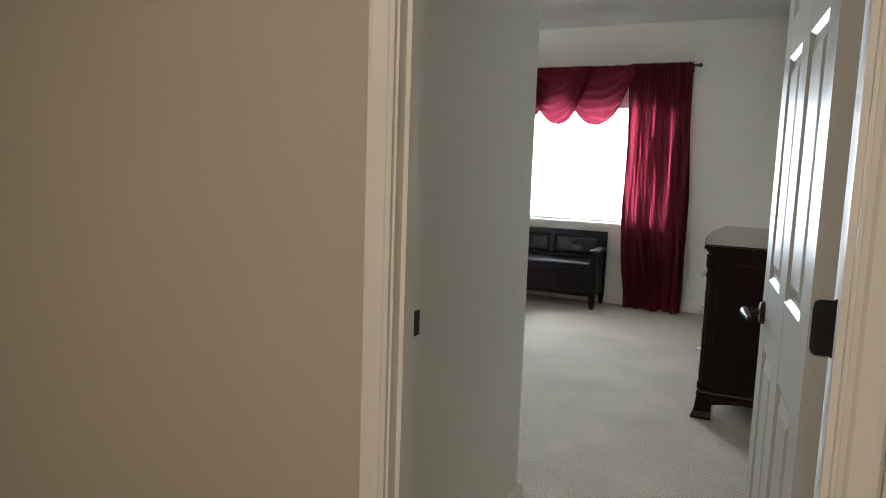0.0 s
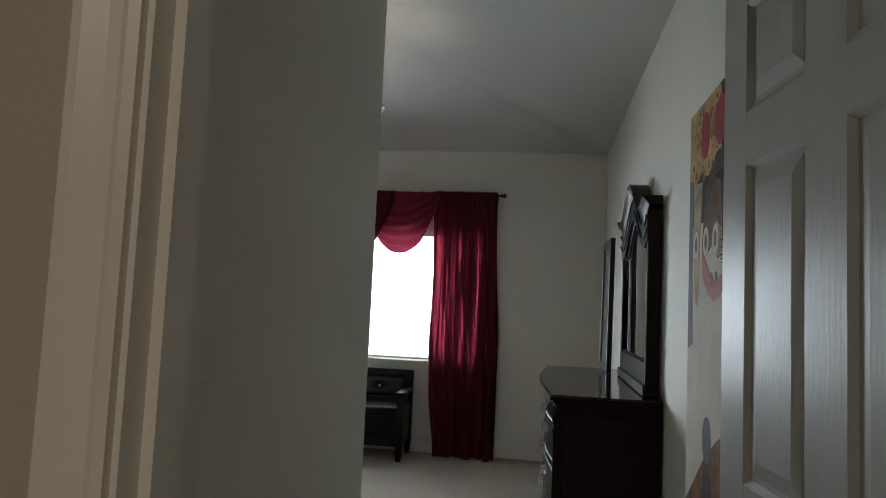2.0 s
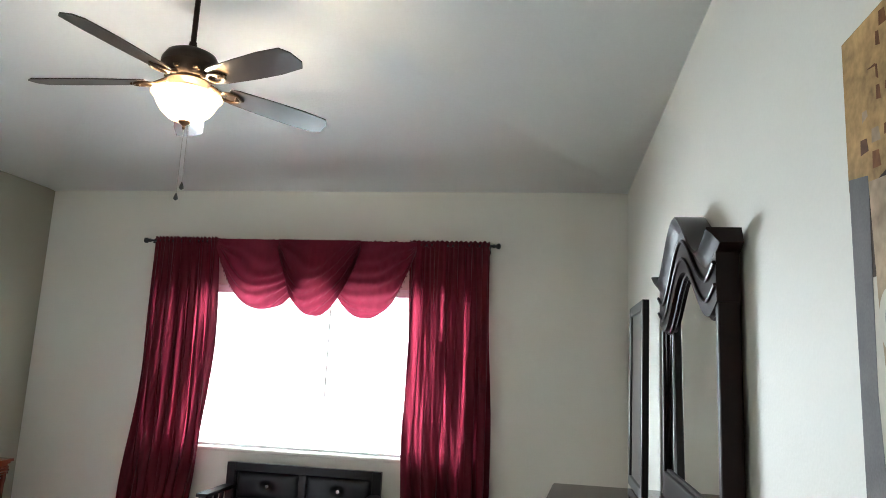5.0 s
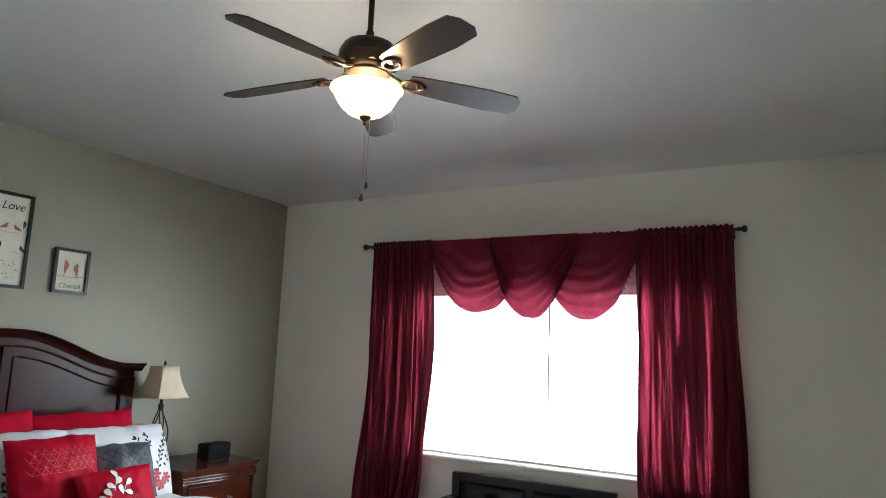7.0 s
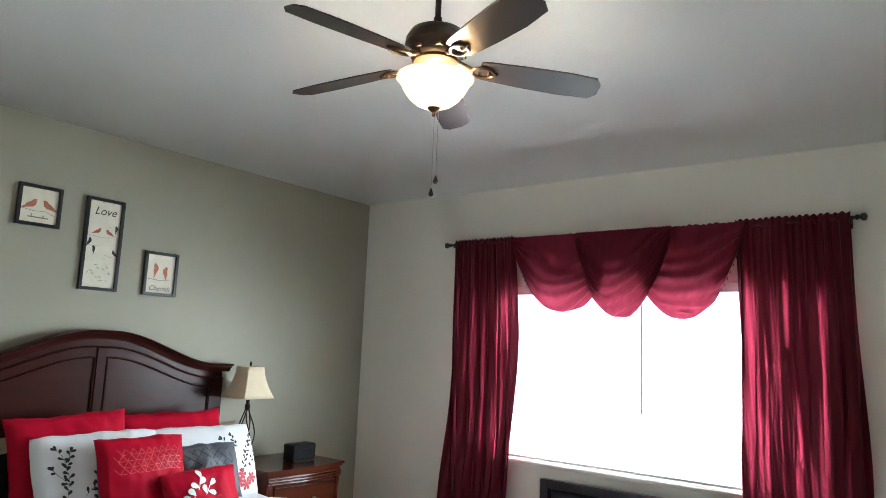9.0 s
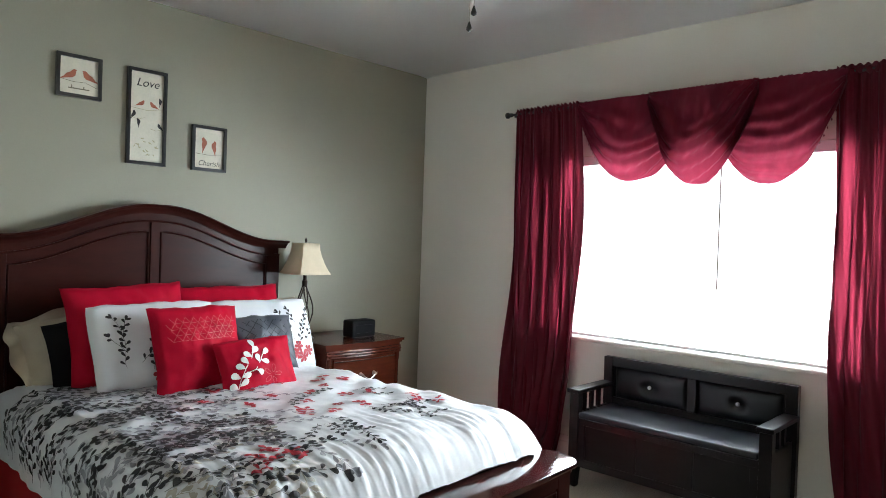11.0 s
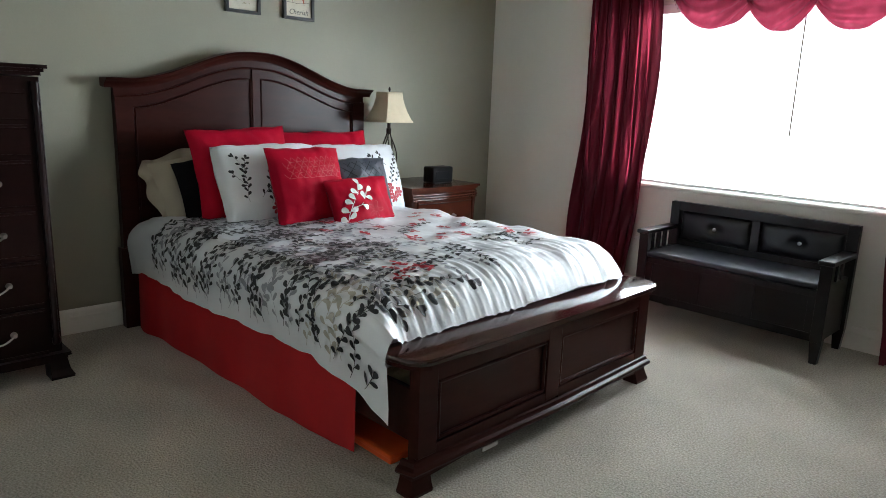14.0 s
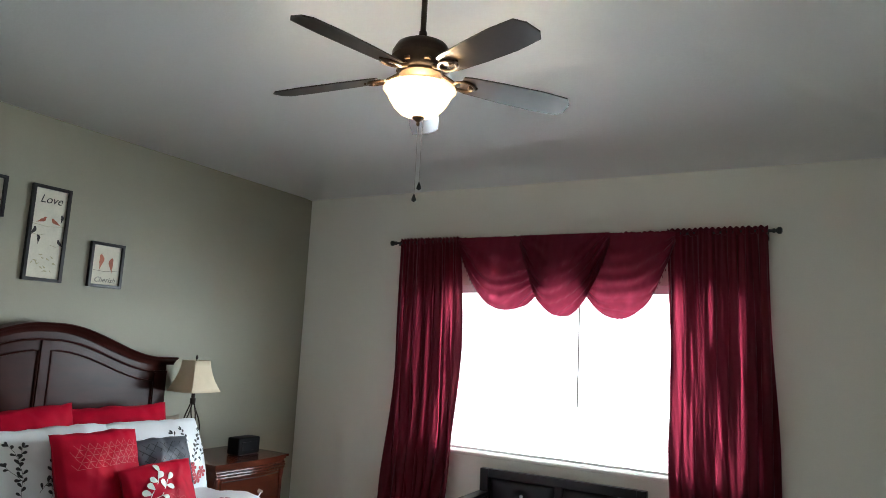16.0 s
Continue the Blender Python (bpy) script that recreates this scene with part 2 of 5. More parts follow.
# window: frame, sashes, panes, sill
win = thing("window_1", (WX0 + WX1) / 2, YN + .1, WZ0, "white vinyl sliding window with blinds drawn down", "window", kind="structure")
yw0, yw1 = YN + .085, YN + .125
xm = (WX0 + WX1) / 2
part("window_frame", boxes((WX0, yw0, WZ0, WX0 + .05, yw1, WZ1), (WX1 - .05, yw0, WZ0, WX1, yw1, WZ1), (WX0 + .05, yw0, WZ0, WX1 - .05, yw1, WZ0 + .05),
                           (WX0 + .05, yw0, WZ1 - .05, WX1 - .05, yw1, WZ1), (xm - .03, yw0, WZ0 + .05, xm + .03, yw1, WZ1 - .05)), M_WHITEPLASTIC, win)
M_GLASS = bpy.data.materials.new("window_glass")
M_GLASS.use_nodes = True
gb = M_GLASS.node_tree.nodes["Principled BSDF"]
gb.inputs["Transmission Weight"].default_value, gb.inputs["Roughness"].default_value, gb.inputs["IOR"].default_value = 1.0, 0.0, 1.0
for a, b in ((WX0 + .05, xm - .03), (xm + .03, WX1 - .05)):
    p = part("pane", boxes((a, YN + .103, WZ0 + .05, b, YN + .107, WZ1 - .05)), M_GLASS, win)
    p.visible_shadow = False
bm = bmesh.new()
box(bm, WX0 - .03, YN - .022, WZ0 - .022, WX1 + .03, YN + .085, WZ0 + .002, bev=.006)
part("window_sill", bm, M_TRIM, win, "white painted sill")
# sky glow outside the window
M_SKYGLOW = bpy.data.materials.new("bright_sky")
M_SKYGLOW.use_nodes = True
nt = M_SKYGLOW.node_tree
em = nt.nodes.new("ShaderNodeEmission")
em.inputs[0].default_value, em.inputs[1].default_value = (0.90, 0.95, 1.0, 1), 7.0
nt.links.new(em.outputs[0], nt.nodes["Material Output"].inputs[0])
bm = boxes((-5.2, YN + 1.2, -0.6, 0.8, YN + 1.22, 3.6))
tagged(part("backdrop", bm, M_SKYGLOW), "plain white overcast sky beyond the window", "sky", kind="structure")

# blind: head rail, slats, bottom rail, wand, ladder cords
bl = thing("window_blind", xm, YN + .05, WZ1 - .06, "white horizontal slat blind hung inside the window", "blind")
part("head_rail", boxes((WX0 + .01, YN + .012, WZ1 - .062, WX1 - .01, YN + .07, WZ1 - .002), bev=.004), M_BLIND, bl)
part("bottom_rail", boxes((WX0 + .012, YN + .022, WZ0 + .012, WX1 - .012, YN + .062, WZ0 + .03), bev=.004), M_BLIND, bl)
slat = None
zs = np.arange(WZ0 + .055, WZ1 - .075, .043)
for z in zs:
    if slat is None:
        bm = bmesh.new()
        prof = [(-.024, -.006), (-.012, -.0005), (0, .0015), (.012, .0025), (.024, .002)]
        def slat_at(u, v):
            k = v * 4
            i = min(int(k), 3)
            a, b = prof[i], prof[i + 1]
            f = k - i
            return (WX0 + .014 + u * (WX1 - WX0 - .028), YN + .042 + a[0] * (1 - f) + b[0] * f, z + a[1] * (1 - f) + b[1] * f)
        grid(bm, slat_at, 1, 4)
        bmesh.ops.solidify(bm, geom=bm.faces[:], thickness=.0025)
        slat, z0 = part("slat", bm, M_BLIND, bl), z
    else:
        o = new("slat", slat.data)
        o.parent = bl
        o.location = (0, 0, z - z0)
for x in (-3.15, -2.60, -1.86, -1.32):
    bm = bmesh.new()
    tube(bm, [(x, YN + .0155, WZ0 + .02), (x, YN + .0155, WZ1 - .05)], .0012, 5)
    part("ladder_cord", bm, M_BLIND, bl)
bm = bmesh.new()
tube(bm, [(-2.088, YN + .004, 1.93), (-2.086, YN - .004, 1.175)], .0055, 6)
# dark bronze here paints in the wand's silhouette against the bright window
part("wand", bm, M_BRONZE, bl, "thin tilt wand")

# door frame, casing
fr = thing("door_frame", DX0, YD, 0, "white painted door jamb and profiled casing", "door frame", kind="structure")
part("jamb", boxes((DX0 - .02, YH, 0, DX0, YD, DH), (DX1, YH, 0, DX1 + .02, YD, DH), (DX0 - .02, YH, DH, DX1 + .02, YD, DH + .02)), M_TRIM, fr)
part("stop", boxes((DX0, YH + .03, 0, DX0 + .011, YD - .045, DH), (DX1 - .011, YH + .03, 0, DX1, YD - .045, DH), (DX0 + .011, YH + .03, DH - .011, DX1 - .011, YD - .045, DH)), M_TRIM, fr)
CAS = ((0, 0), (.0, .010), (.012, .014), (.022, .010), (.036, .012), (.05, .016), (.062, .020), (.074, .020), (.082, .014), (.085, 0))
for side, x0 in ((-1, DX0 - .006), (1, DX1 + .006)):
    bm = bmesh.new()
    w = 0.72
    pr = [(x0 + side * a * w, YH - d) for a, d in CAS]
    prism(bm, pr, "z", 0, DH + .09)
    part("casing", bm, M_TRIM, fr)
bm = bmesh.new()
prism(bm, [(YH - d, DH + .006 + a) for a, d in CAS], "x", DX0 - .006, DX1 + .006)
part("casing", bm, M_TRIM, fr)
part("strike_plate", boxes((DX0 - .001, YD - .036, .925, DX0 + .002, YD - .001, .982), bev=.0005), M_BRONZE, fr, "dark bronze strike plate")

# the open entry door: six raised panels, built closed along +y and turned on its hinge
door = thing("door_1", -0.043, 1.066, 0, "white six-panel door standing open against the wall", "door", kind="structure")
DW, DT = 0.80, 0.036
x1 = -0.043
x0 = x1 - DT
y0 = 1.066


def dbox(ya, za, yb, zb, d=0.0):
    return (x0 + d, y0 + ya, za, x1 - d, y0 + yb, zb)


zr = ((.012, .20), (.84, 1.025), (1.617, 1.717), (1.932, 2.035))
ys = ((0, .108), (.340, .455), (.688, DW))
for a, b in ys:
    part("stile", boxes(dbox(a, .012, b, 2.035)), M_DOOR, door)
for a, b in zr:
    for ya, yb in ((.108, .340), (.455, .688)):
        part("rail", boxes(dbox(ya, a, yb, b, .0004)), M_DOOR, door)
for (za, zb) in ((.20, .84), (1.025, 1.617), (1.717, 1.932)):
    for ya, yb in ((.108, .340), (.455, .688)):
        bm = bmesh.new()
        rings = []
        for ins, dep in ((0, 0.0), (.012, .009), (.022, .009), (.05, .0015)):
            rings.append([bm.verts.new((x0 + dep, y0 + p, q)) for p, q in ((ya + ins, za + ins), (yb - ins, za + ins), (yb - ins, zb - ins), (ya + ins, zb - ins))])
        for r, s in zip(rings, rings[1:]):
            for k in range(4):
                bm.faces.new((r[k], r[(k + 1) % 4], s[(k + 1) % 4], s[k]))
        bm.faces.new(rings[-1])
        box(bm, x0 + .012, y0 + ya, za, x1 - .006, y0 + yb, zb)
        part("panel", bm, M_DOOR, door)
for z in (.25, 1.042, 1.82):
    bm = bmesh.new()
    prism(bm, [(x0 + .014, z + .05), (x0 + .006, z + .045), (x0 + .004, z + .036), (x0 + .004, z - .036), (x0 + .006, z - .045), (x0 + .014, z - .05),
               (x1 + .008, z - .05), (x1 + .008, z + .05)], "y", y0 - .004, y0 + .001)
    tube(bm, [(x1 + .008, y0 - .003, z - .052), (x1 + .008, y0 - .003, z + .052)], .007, 10)
    part("hinge", bm, M_BLACK, door, "dark bronze hinge")
yk, zk = y0 + DW - .064, .925
bm = bmesh.new()
tube(bm, [(x0 + .001, yk, zk), (x0 - .004, yk, zk), (x0 - .012, yk, zk), (x0 - .014, yk, zk)], [.033, .033, .027, .018], 20)
tube(bm, [(x0 - .012, yk, zk), (x0 - .05, yk, zk)], .010, 12)
handle = part("door_handle", bm, M_BRONZE, door, "dark bronze lever handle", smooth=True)
bm = bmesh.new()
tube(bm, [(x0 - .05, yk + .012, zk), (x0 - .053, yk - .02, zk + .002), (x0 - .05, yk - .07, zk + .001), (x0 - .045, yk - .105, zk - .002)], [.011, .011, .009, .007], 12)
part("lever", bm, M_BRONZE, handle, smooth=True)
door.rotation_euler = (0, 0, radians(5.75))

# wall plates
def plate(name, x, y, z, along, out, rocker, label, cat):
    o = thing(name, x, y, z, label, cat)
    bm = bmesh.new()
    if along == "y":
        box(bm, min(x, x + out * .006), y - .035, z - .057, max(x, x + out * .006), y + .035, z + .057, bev=.0025)
    else:
        box(bm, x - .035, min(y, y + out * .006), z - .057, x + .035, max(y, y + out * .006), z + .057, bev=.0025)
    part("cover_plate", bm, M_WHITEPLASTIC, o)
    rows = ((z - .033, z + .033),) if rocker else ((z + .006, z + .034), (z - .034, z - .006))
    for a, b in rows:
        bm = bmesh.new()
        if along == "y":
            box(bm, min(x + out * .004, x + out * .010), y - .016, a, max(x + out * .004, x + out * .010), y + .016, b, bev=.002)
        else:
            box(bm, x - .016, min(y + out * .004, y + out * .009), a, x + .016, max(y + out * .004, y + out * .009), b, bev=.002)
        part("rocker" if rocker else "socket", bm, M_WHITEPLASTIC, o)


plate("light_switch", XV, 1.152, 1.166, "y", 1, True, "white rocker light switch on the entry wall", "switch")
plate("wall_outlet", -0.558, YN, .39, "x", -1, False, "white double outlet low on the window wall", "outlet")
plate("wall_outlet", -3.03, YN, .37, "x", -1, False, "white double outlet beside the curtain", "outlet")


# ---- curtains ----
def cloth(name, colour, trans, thin=.015, sheer=.42):
    m = material(name, colour, 0.5, vary=0.16, scale=7, fine=420, bump=0.12, dist=0.001, sheen=0.04, spec=0.15, stretch=(1, 1, .15))
    n, l = m.node_tree.nodes, m.node_tree.links
    b, out = n["Principled BSDF"], n["Material Output"]
    tr, mix = n.new("ShaderNodeBsdfTranslucent"), n.new("ShaderNodeMixShader")
    tr.inputs[0].default_value = (*trans, 1)
    mix.inputs[0].default_value = 0.24
    # gathered cloth lets less light through where it bunches
    tc, mp, nz, mr = n.new("ShaderNodeTexCoord"), n.new("ShaderNodeMapping"), n.new("ShaderNodeTexNoise"), n.new("ShaderNodeMapRange")
    mp.inputs["Scale"].default_value = (1, 1, .03)
    nz.inputs["Scale"].default_value, nz.inputs["Detail"].default_value = 26.0, 2.5
    mr.inputs[1].default_value, mr.inputs[2].default_value, mr.inputs[3].default_value, mr.inputs[4].default_value = .49, .67, thin, sheer
    l.new(tc.outputs["Object"], mp.inputs[0]), l.new(mp.outputs[0], nz.inputs["Vector"]), l.new(nz.outputs[0], mr.inputs[0]), l.new(mr.outputs[0], mix.inputs[0])
    l.new(b.outputs[0], mix.inputs[1]), l.new(tr.outputs[0], mix.inputs[2]), l.new(mix.outputs[0], out.inputs[0])
    return m


M_CURTAIN = cloth("burgundy_curtain", (0.085, 0.0032, 0.011), (0.16, 0.014, 0.028))
# curtain cloth in a thin layer, its colour brightened for light on the swags
M_VALANCE = cloth("thin_lit_burgundy", (0.14, 0.008, 0.024), (0.20, 0.022, 0.042), .22, .46)
rod = thing("curtain_rod", -2.22, YN - .09, 2.29, "black metal curtain rod with ball finials", "curtain rod")
bm = bmesh.new()
tube(bm, [(-3.53, YN - .09, 2.303), (-.90, YN - .09, 2.303)], .009, 12)
part("rod", bm, M_BLACK, rod, smooth=True)
for x, s in ((-3.53, -1), (-.90, 1)):
    bm = bmesh.new()
    tube(bm, [(x, YN - .09, 2.303), (x + s * .012, YN - .09, 2.303), (x + s * .016, YN - .09, 2.303), (x + s * .03, YN - .09, 2.303), (x + s * .045, YN - .09, 2.303), (x + s * .052, YN - .09, 2.303)],
         [.014, .014, .008, .021, .021, .010], 14)
    part("finial", bm, M_BLACK, rod, smooth=True)
for x in (-3.50, -2.22, -.935):
    part("bracket", boxes((x - .008, YN - .09, 2.283, x + .008, YN, 2.294), (x - .012, YN - .006, 2.258, x + .012, YN, 2.328)), M_BLACK, rod)


def curtain(name, outer, inner, bulge, bottom_in, bottom_out, seed, label):
    """outer, inner: x of the edges at the rod; the inner edge swells to bulge half way down."""
    o = thing(name, (outer + inner) / 2, YN - .1, 0, label, "curtain", group="curtains at the window")
    rnd = random.Random(seed)
    ph = [rnd.uniform(0, 6.28) for _ in range(6)]
    bm = bmesh.new()

    def f(u, v):
        z = 2.333 - v * 2.323
        a = outer + (bottom_out - outer) * v
        b = inner + (bottom_in - inner) * max(0, (v - .55) / .45) ** 1.3 + (bulge - inner) * math.sin(math.pi * min(1, v / .95)) ** 1.2
        g = 5.3 * u + .35 * math.sin(2.2 * v + ph[0]) + .5 * math.sin(5 * u + ph[1])
        amp = .012 + .030 * min(1, v * 2.5)
        y = YN - .095 + amp * math.sin(2 * math.pi * g) * (.75 + .25 * math.sin(11 * u + ph[2])) + .007 * math.sin(2 * math.pi * (17 * u + .6 * math.sin(3 * v + ph[3])))
        y -= .07 * max(0, v - .93) / .07 * (1 + .5 * math.sin(14 * u + ph[4]))
        if v < .02:
            z += .006 * math.sin(2 * math.pi * 17 * u + ph[5])
        if v > .985:
            z += .006 * math.sin(2 * math.pi * 6 * u + ph[4])
        x = a + (b - a) * u + .016 * math.sin(4 * math.pi * g + 1) * min(1, v * 3)
        return (x, min(y, YN - .04), max(z, .004))
    grid(bm, f, 150, 60)
    part("drape", bm, M_CURTAIN, o, smooth="all")
    bm = bmesh.new()

    def hd(u, v):
        x = outer + (inner - outer) * u
        w = .012 + .006 * math.sin(2 * math.pi * 15 * u + ph[1])
        t = 2 * math.pi * v
        return (x, YN - .09 + w * math.sin(t), 2.305 + (w + .004) * math.cos(t) + .005 * math.sin(40 * u + ph[2]))
    grid(bm, hd, 90, 10)
    part("rod_pocket", bm, M_CURTAIN, o, smooth="all")


curtain("curtain", -3.49, -2.965, -2.925, -3.06, -3.53, 3, "sheer burgundy curtain panel hanging to the carpet beside the bed")
curtain("curtain", -.925, -1.50, -1.485, -1.40, -.868, 8, "sheer burgundy curtain panel hanging to the carpet near the dresser")

# swag valance between the panels
val = thing("swag_valance", -2.23, YN - .12, 1.8, "burgundy scalloped swag valance with beaded fringe", "valance")
SW = ((-2.56, .40, 1.80), (-2.16, .31, 1.765), (-1.79, .345, 1.76))


def swag_edge(i, x):
    c, w, zb = SW[i]
    d = min(1, abs(x - c) / w)
    return zb + (2.25 - zb) * (d ** 2.4)


for i, (c, w, zb) in enumerate(SW):
    bm = bmesh.new()
    lift = (.012, .034, .004)[i]

    def f(u, v, i=i, c=c, w=w, zb=zb, lift=lift):
        x = c + (2 * u - 1) * w
        e = swag_edge(i, x)
        z = 2.318 - (2.318 - e) * v
        skew = (.22, .40, -.25)[i]
        ph = v * 3.6 + 1.6 * v * v + skew * (u - .5) * 5 + .45 * math.sin(6 * u + 3 * v + i) + .5 * noise.noise((u * 3, v * 3, i * 4.1))
        y = YN - .118 - lift - .022 * v * (1 - (2 * u - 1) ** 2) - (.005 + .012 * v) * math.sin(2 * math.pi * ph) + .003 * math.sin(2 * math.pi * (12 * u + v))
        return (x, y, z + .004 * math.sin(2 * math.pi * 24 * u) * (1 - v))
    grid(bm, f, 60, 60)
    part("swag", bm, M_VALANCE, val, smooth="all")
    bm = bmesh.new()
    for k in range(int(2 * w / .016)):
        x = c - w + (k + .5) * .016
        if (i == 0 and x > -2.37) or (i == 2 and x < -1.97) or (i == 1 and not -2.35 < x < -1.97):
            continue
        e = swag_edge(i, x)
        if e > 2.2:
            continue
        y = YN - .118 - lift - .022 * (1 - ((x - c) / w) ** 2)
        tube(bm, [(x, y, e + .003), (x + .002 * math.sin(k * 2.1), y, e - .006), (x, y, e - .014)], [.0012, .0035, .001], 5)
    tagged(part("fringe", bm, M_CURTAIN, val, "dark beaded fringe"), kind="stuff")
bm = bmesh.new()


def hd2(u, v):
    x = -2.975 + 1.48 * u
    w = .013 + .005 * math.sin(2 * math.pi * 38 * u)
    t = 2 * math.pi * v
    return (x, YN - .09 + w * math.sin(t) - .004, 2.306 + (w + .004) * math.cos(t) + .004 * math.sin(70 * u))


grid(bm, hd2, 160, 10)
part("rod_pocket", bm, M_CURTAIN, val, smooth="all")

# ---- bed ----
BY = 4.30   # centre line at the headboard
bed = thing("bed", -4.40, BY, 0, "dark cherry queen bed with arched headboard and low footboard", "bed")


def arch(y, drop=0.0):
    s = min(1, max(0, (abs(y - BY) / .86 - .04) / .86))
    return 1.372 + .185 * (0.5 + 0.5 * math.cos(math.pi * s)) - drop


def sweep_x(bm, profile, pts, shift=(0, 0)):
    """Profile (x, n) carried along points (y, z), n being measured square to the line."""
    rings = []
    for i, (y, z) in enumerate(pts):
        a, b = pts[max(i - 1, 0)], pts[min(i + 1, len(pts) - 1)]
        d = Vector((b[0] - a[0], b[1] - a[1])).normalized()
        nrm = (-d.y, d.x)
        rings.append([bm.verts.new((px, y + nrm[0] * pn, z + nrm[1] * pn)) for px, pn in profile])
    m = len(profile)
    for a, b in zip(rings, rings[1:]):
        for i in range(m):
            j = (i + 1) % m
            bm.faces.new((a[i], a[j], b[j], b[i]))
    bm.faces.new(rings[0][::-1]), bm.faces.new(rings[-1])


N = 48
hb = [BY - .83 + 1.66 * i / N for i in range(N + 1)]
bm = bmesh.new()
prism(bm, [(hb[0], .30)] + [(y, arch(y, .03)) for y in hb] + [(hb[-1], .30)], "x", -4.455, -4.42)
head = part("headboard", bm, M_WOOD, bed, smooth=True)
bm = bmesh.new()
cr = [BY - .880 + 1.760 * i / N for i in range(N + 1)]
sweep_x(bm, [(-4.465, -.045), (-4.465, .0), (-4.372, .0), (-4.366, -.006), (-4.372, -.014), (-4.384, -.018), (-4.396, -.030), (-4.404, -.040), (-4.408, -.052)], [(y, arch(y)) for y in cr])
part("crown_moulding", bm, M_WOOD, head, smooth=True)
bm = bmesh.new()
sweep_x(bm, [(-4.424, -.006), (-4.408, -.006), (-4.404, .0), (-4.408, .006), (-4.424, .006)], [(y, arch(y, .095)) for y in hb])
part("bead_moulding", bm, M_WOOD, head, smooth=True)
for a, b in ((-.83, -.735), (-.026, .026), (.735, .83)):
    part("stile", boxes((-4.425, BY + a, .02 if abs(a + b) > 1 else .45, -4.408, BY + b, min(arch(BY + a), arch(BY + b)) - .10), bev=.002), M_WOOD, head)
for a, b in ((-.725, -.036), (.036, .725)):
    ysn = [BY + a + (b - a) * i / 20 for i in range(21)]
    loop = [(y, arch(y, .155)) for y in ysn]
    bm = bmesh.new()
    sweep_x(bm, [(-4.424, -.007), (-4.411, -.004), (-4.408, .0), (-4.411, .004), (-4.424, .007)], [(ysn[0], .56)] + loop + [(ysn[-1], .56)])
    part("panel_moulding", bm, M_WOOD, head, smooth=True)
for s in (-1, 1):
    part("leg", boxes((-4.46, BY + s * .80 - .045, 0, -4.40, BY + s * .80 + .045, .46), bev=.006), M_WOOD, bed)
    part("side_rail", boxes((-4.41, BY + s * .722 - .013, .17, -2.15, BY + s * .722 + .013, .36), bev=.004), M_WOOD, bed)
# footboard
FY = BY
bm = bmesh.new()
box(bm, -2.155, FY - .755, .10, -2.125, FY + .755, .459)
foot = part("footboard", bm, M_WOOD, bed)
bm = bmesh.new()
pl = [(-2.275, FY - .79), (-2.25, FY - .815), (-2.20, FY - .822), (-2.12, FY - .80), (-2.085, FY - .775), (-2.07, FY - .74), (-2.058, FY - .4), (-2.054, FY),
      (-2.058, FY + .4), (-2.07, FY + .74), (-2.085, FY + .775), (-2.12, FY + .80), (-2.20, FY + .822), (-2.25, FY + .815), (-2.275, FY + .79)]
prism(bm, pl, "z", .472, .496)
bmesh.ops.bevel(bm, geom=[e for e in bm.edges if abs(e.verts[0].co.z - e.verts[1].co.z) < .001], offset=.009, segments=3, affect="EDGES", profile=.5)
part("top_plank", bm, M_GLOSSWOOD, foot, "glossy top plank with rounded corners", smooth=True)
bm = bmesh.new()
prism(bm, [(x + (.016 if x < -2.2 else -.016), FY + (y - FY) * .975) for x, y in pl], "z", .452, .473)
part("top_moulding", bm, M_WOOD, foot)
for a, b in ((-.755, -.665), (-.045, .045), (.665, .755)):
    part("stile", boxes((-2.128, FY + a, .13, -2.108, FY + b, .454), bev=.003), M_WOOD, foot)
for a, b in ((-.665, -.045), (.045, .665)):
    part("rail", boxes((-2.128, FY + a, .395, -2.109, FY + b, .454), (-2.128, FY + a, .12, -2.109, FY + b, .165)), M_WOOD, foot)
    bm = bmesh.new()
    lp = [(FY + a + .012, .177), (FY + a + .012, .383), (FY + b - .012, .383), (FY + b - .012, .177), (FY + a + .012, .177)]
    for p, q in zip(lp, lp[1:]):
        tube(bm, [(-2.118, *p), (-2.118, *q)], .008, 8)
    part("panel_moulding", bm, M_WOOD, foot)
bm = bmesh.new()
strip(bm, ((0, 0), (.03, 0), (.034, .008), (.03, .018), (.016, .026), (.01, .04), (0, .044)),
      [((-2.16, FY - .775, .085), (0, -1, 0)), ((-2.112, FY - .765, .085), (.75, -.75, 0)), ((-2.100, FY, .085), (1, 0, 0)), ((-2.112, FY + .765, .085), (.75, .75, 0)), ((-2.16, FY + .775, .085), (0, 1, 0))])
part("base_moulding", bm, M_WOOD, foot)
bm = bmesh.new()
ap = [(FY - .76 + 1.52 * i / 24) for i in range(25)]
prism(bm, [(y, .09) for y in ap] + [(y, .045 + .03 * math.cos((y - FY) / .76 * math.pi / 2)) for y in reversed(ap)], "x", -2.145, -2.112)
part("apron", bm, M_WOOD, foot)
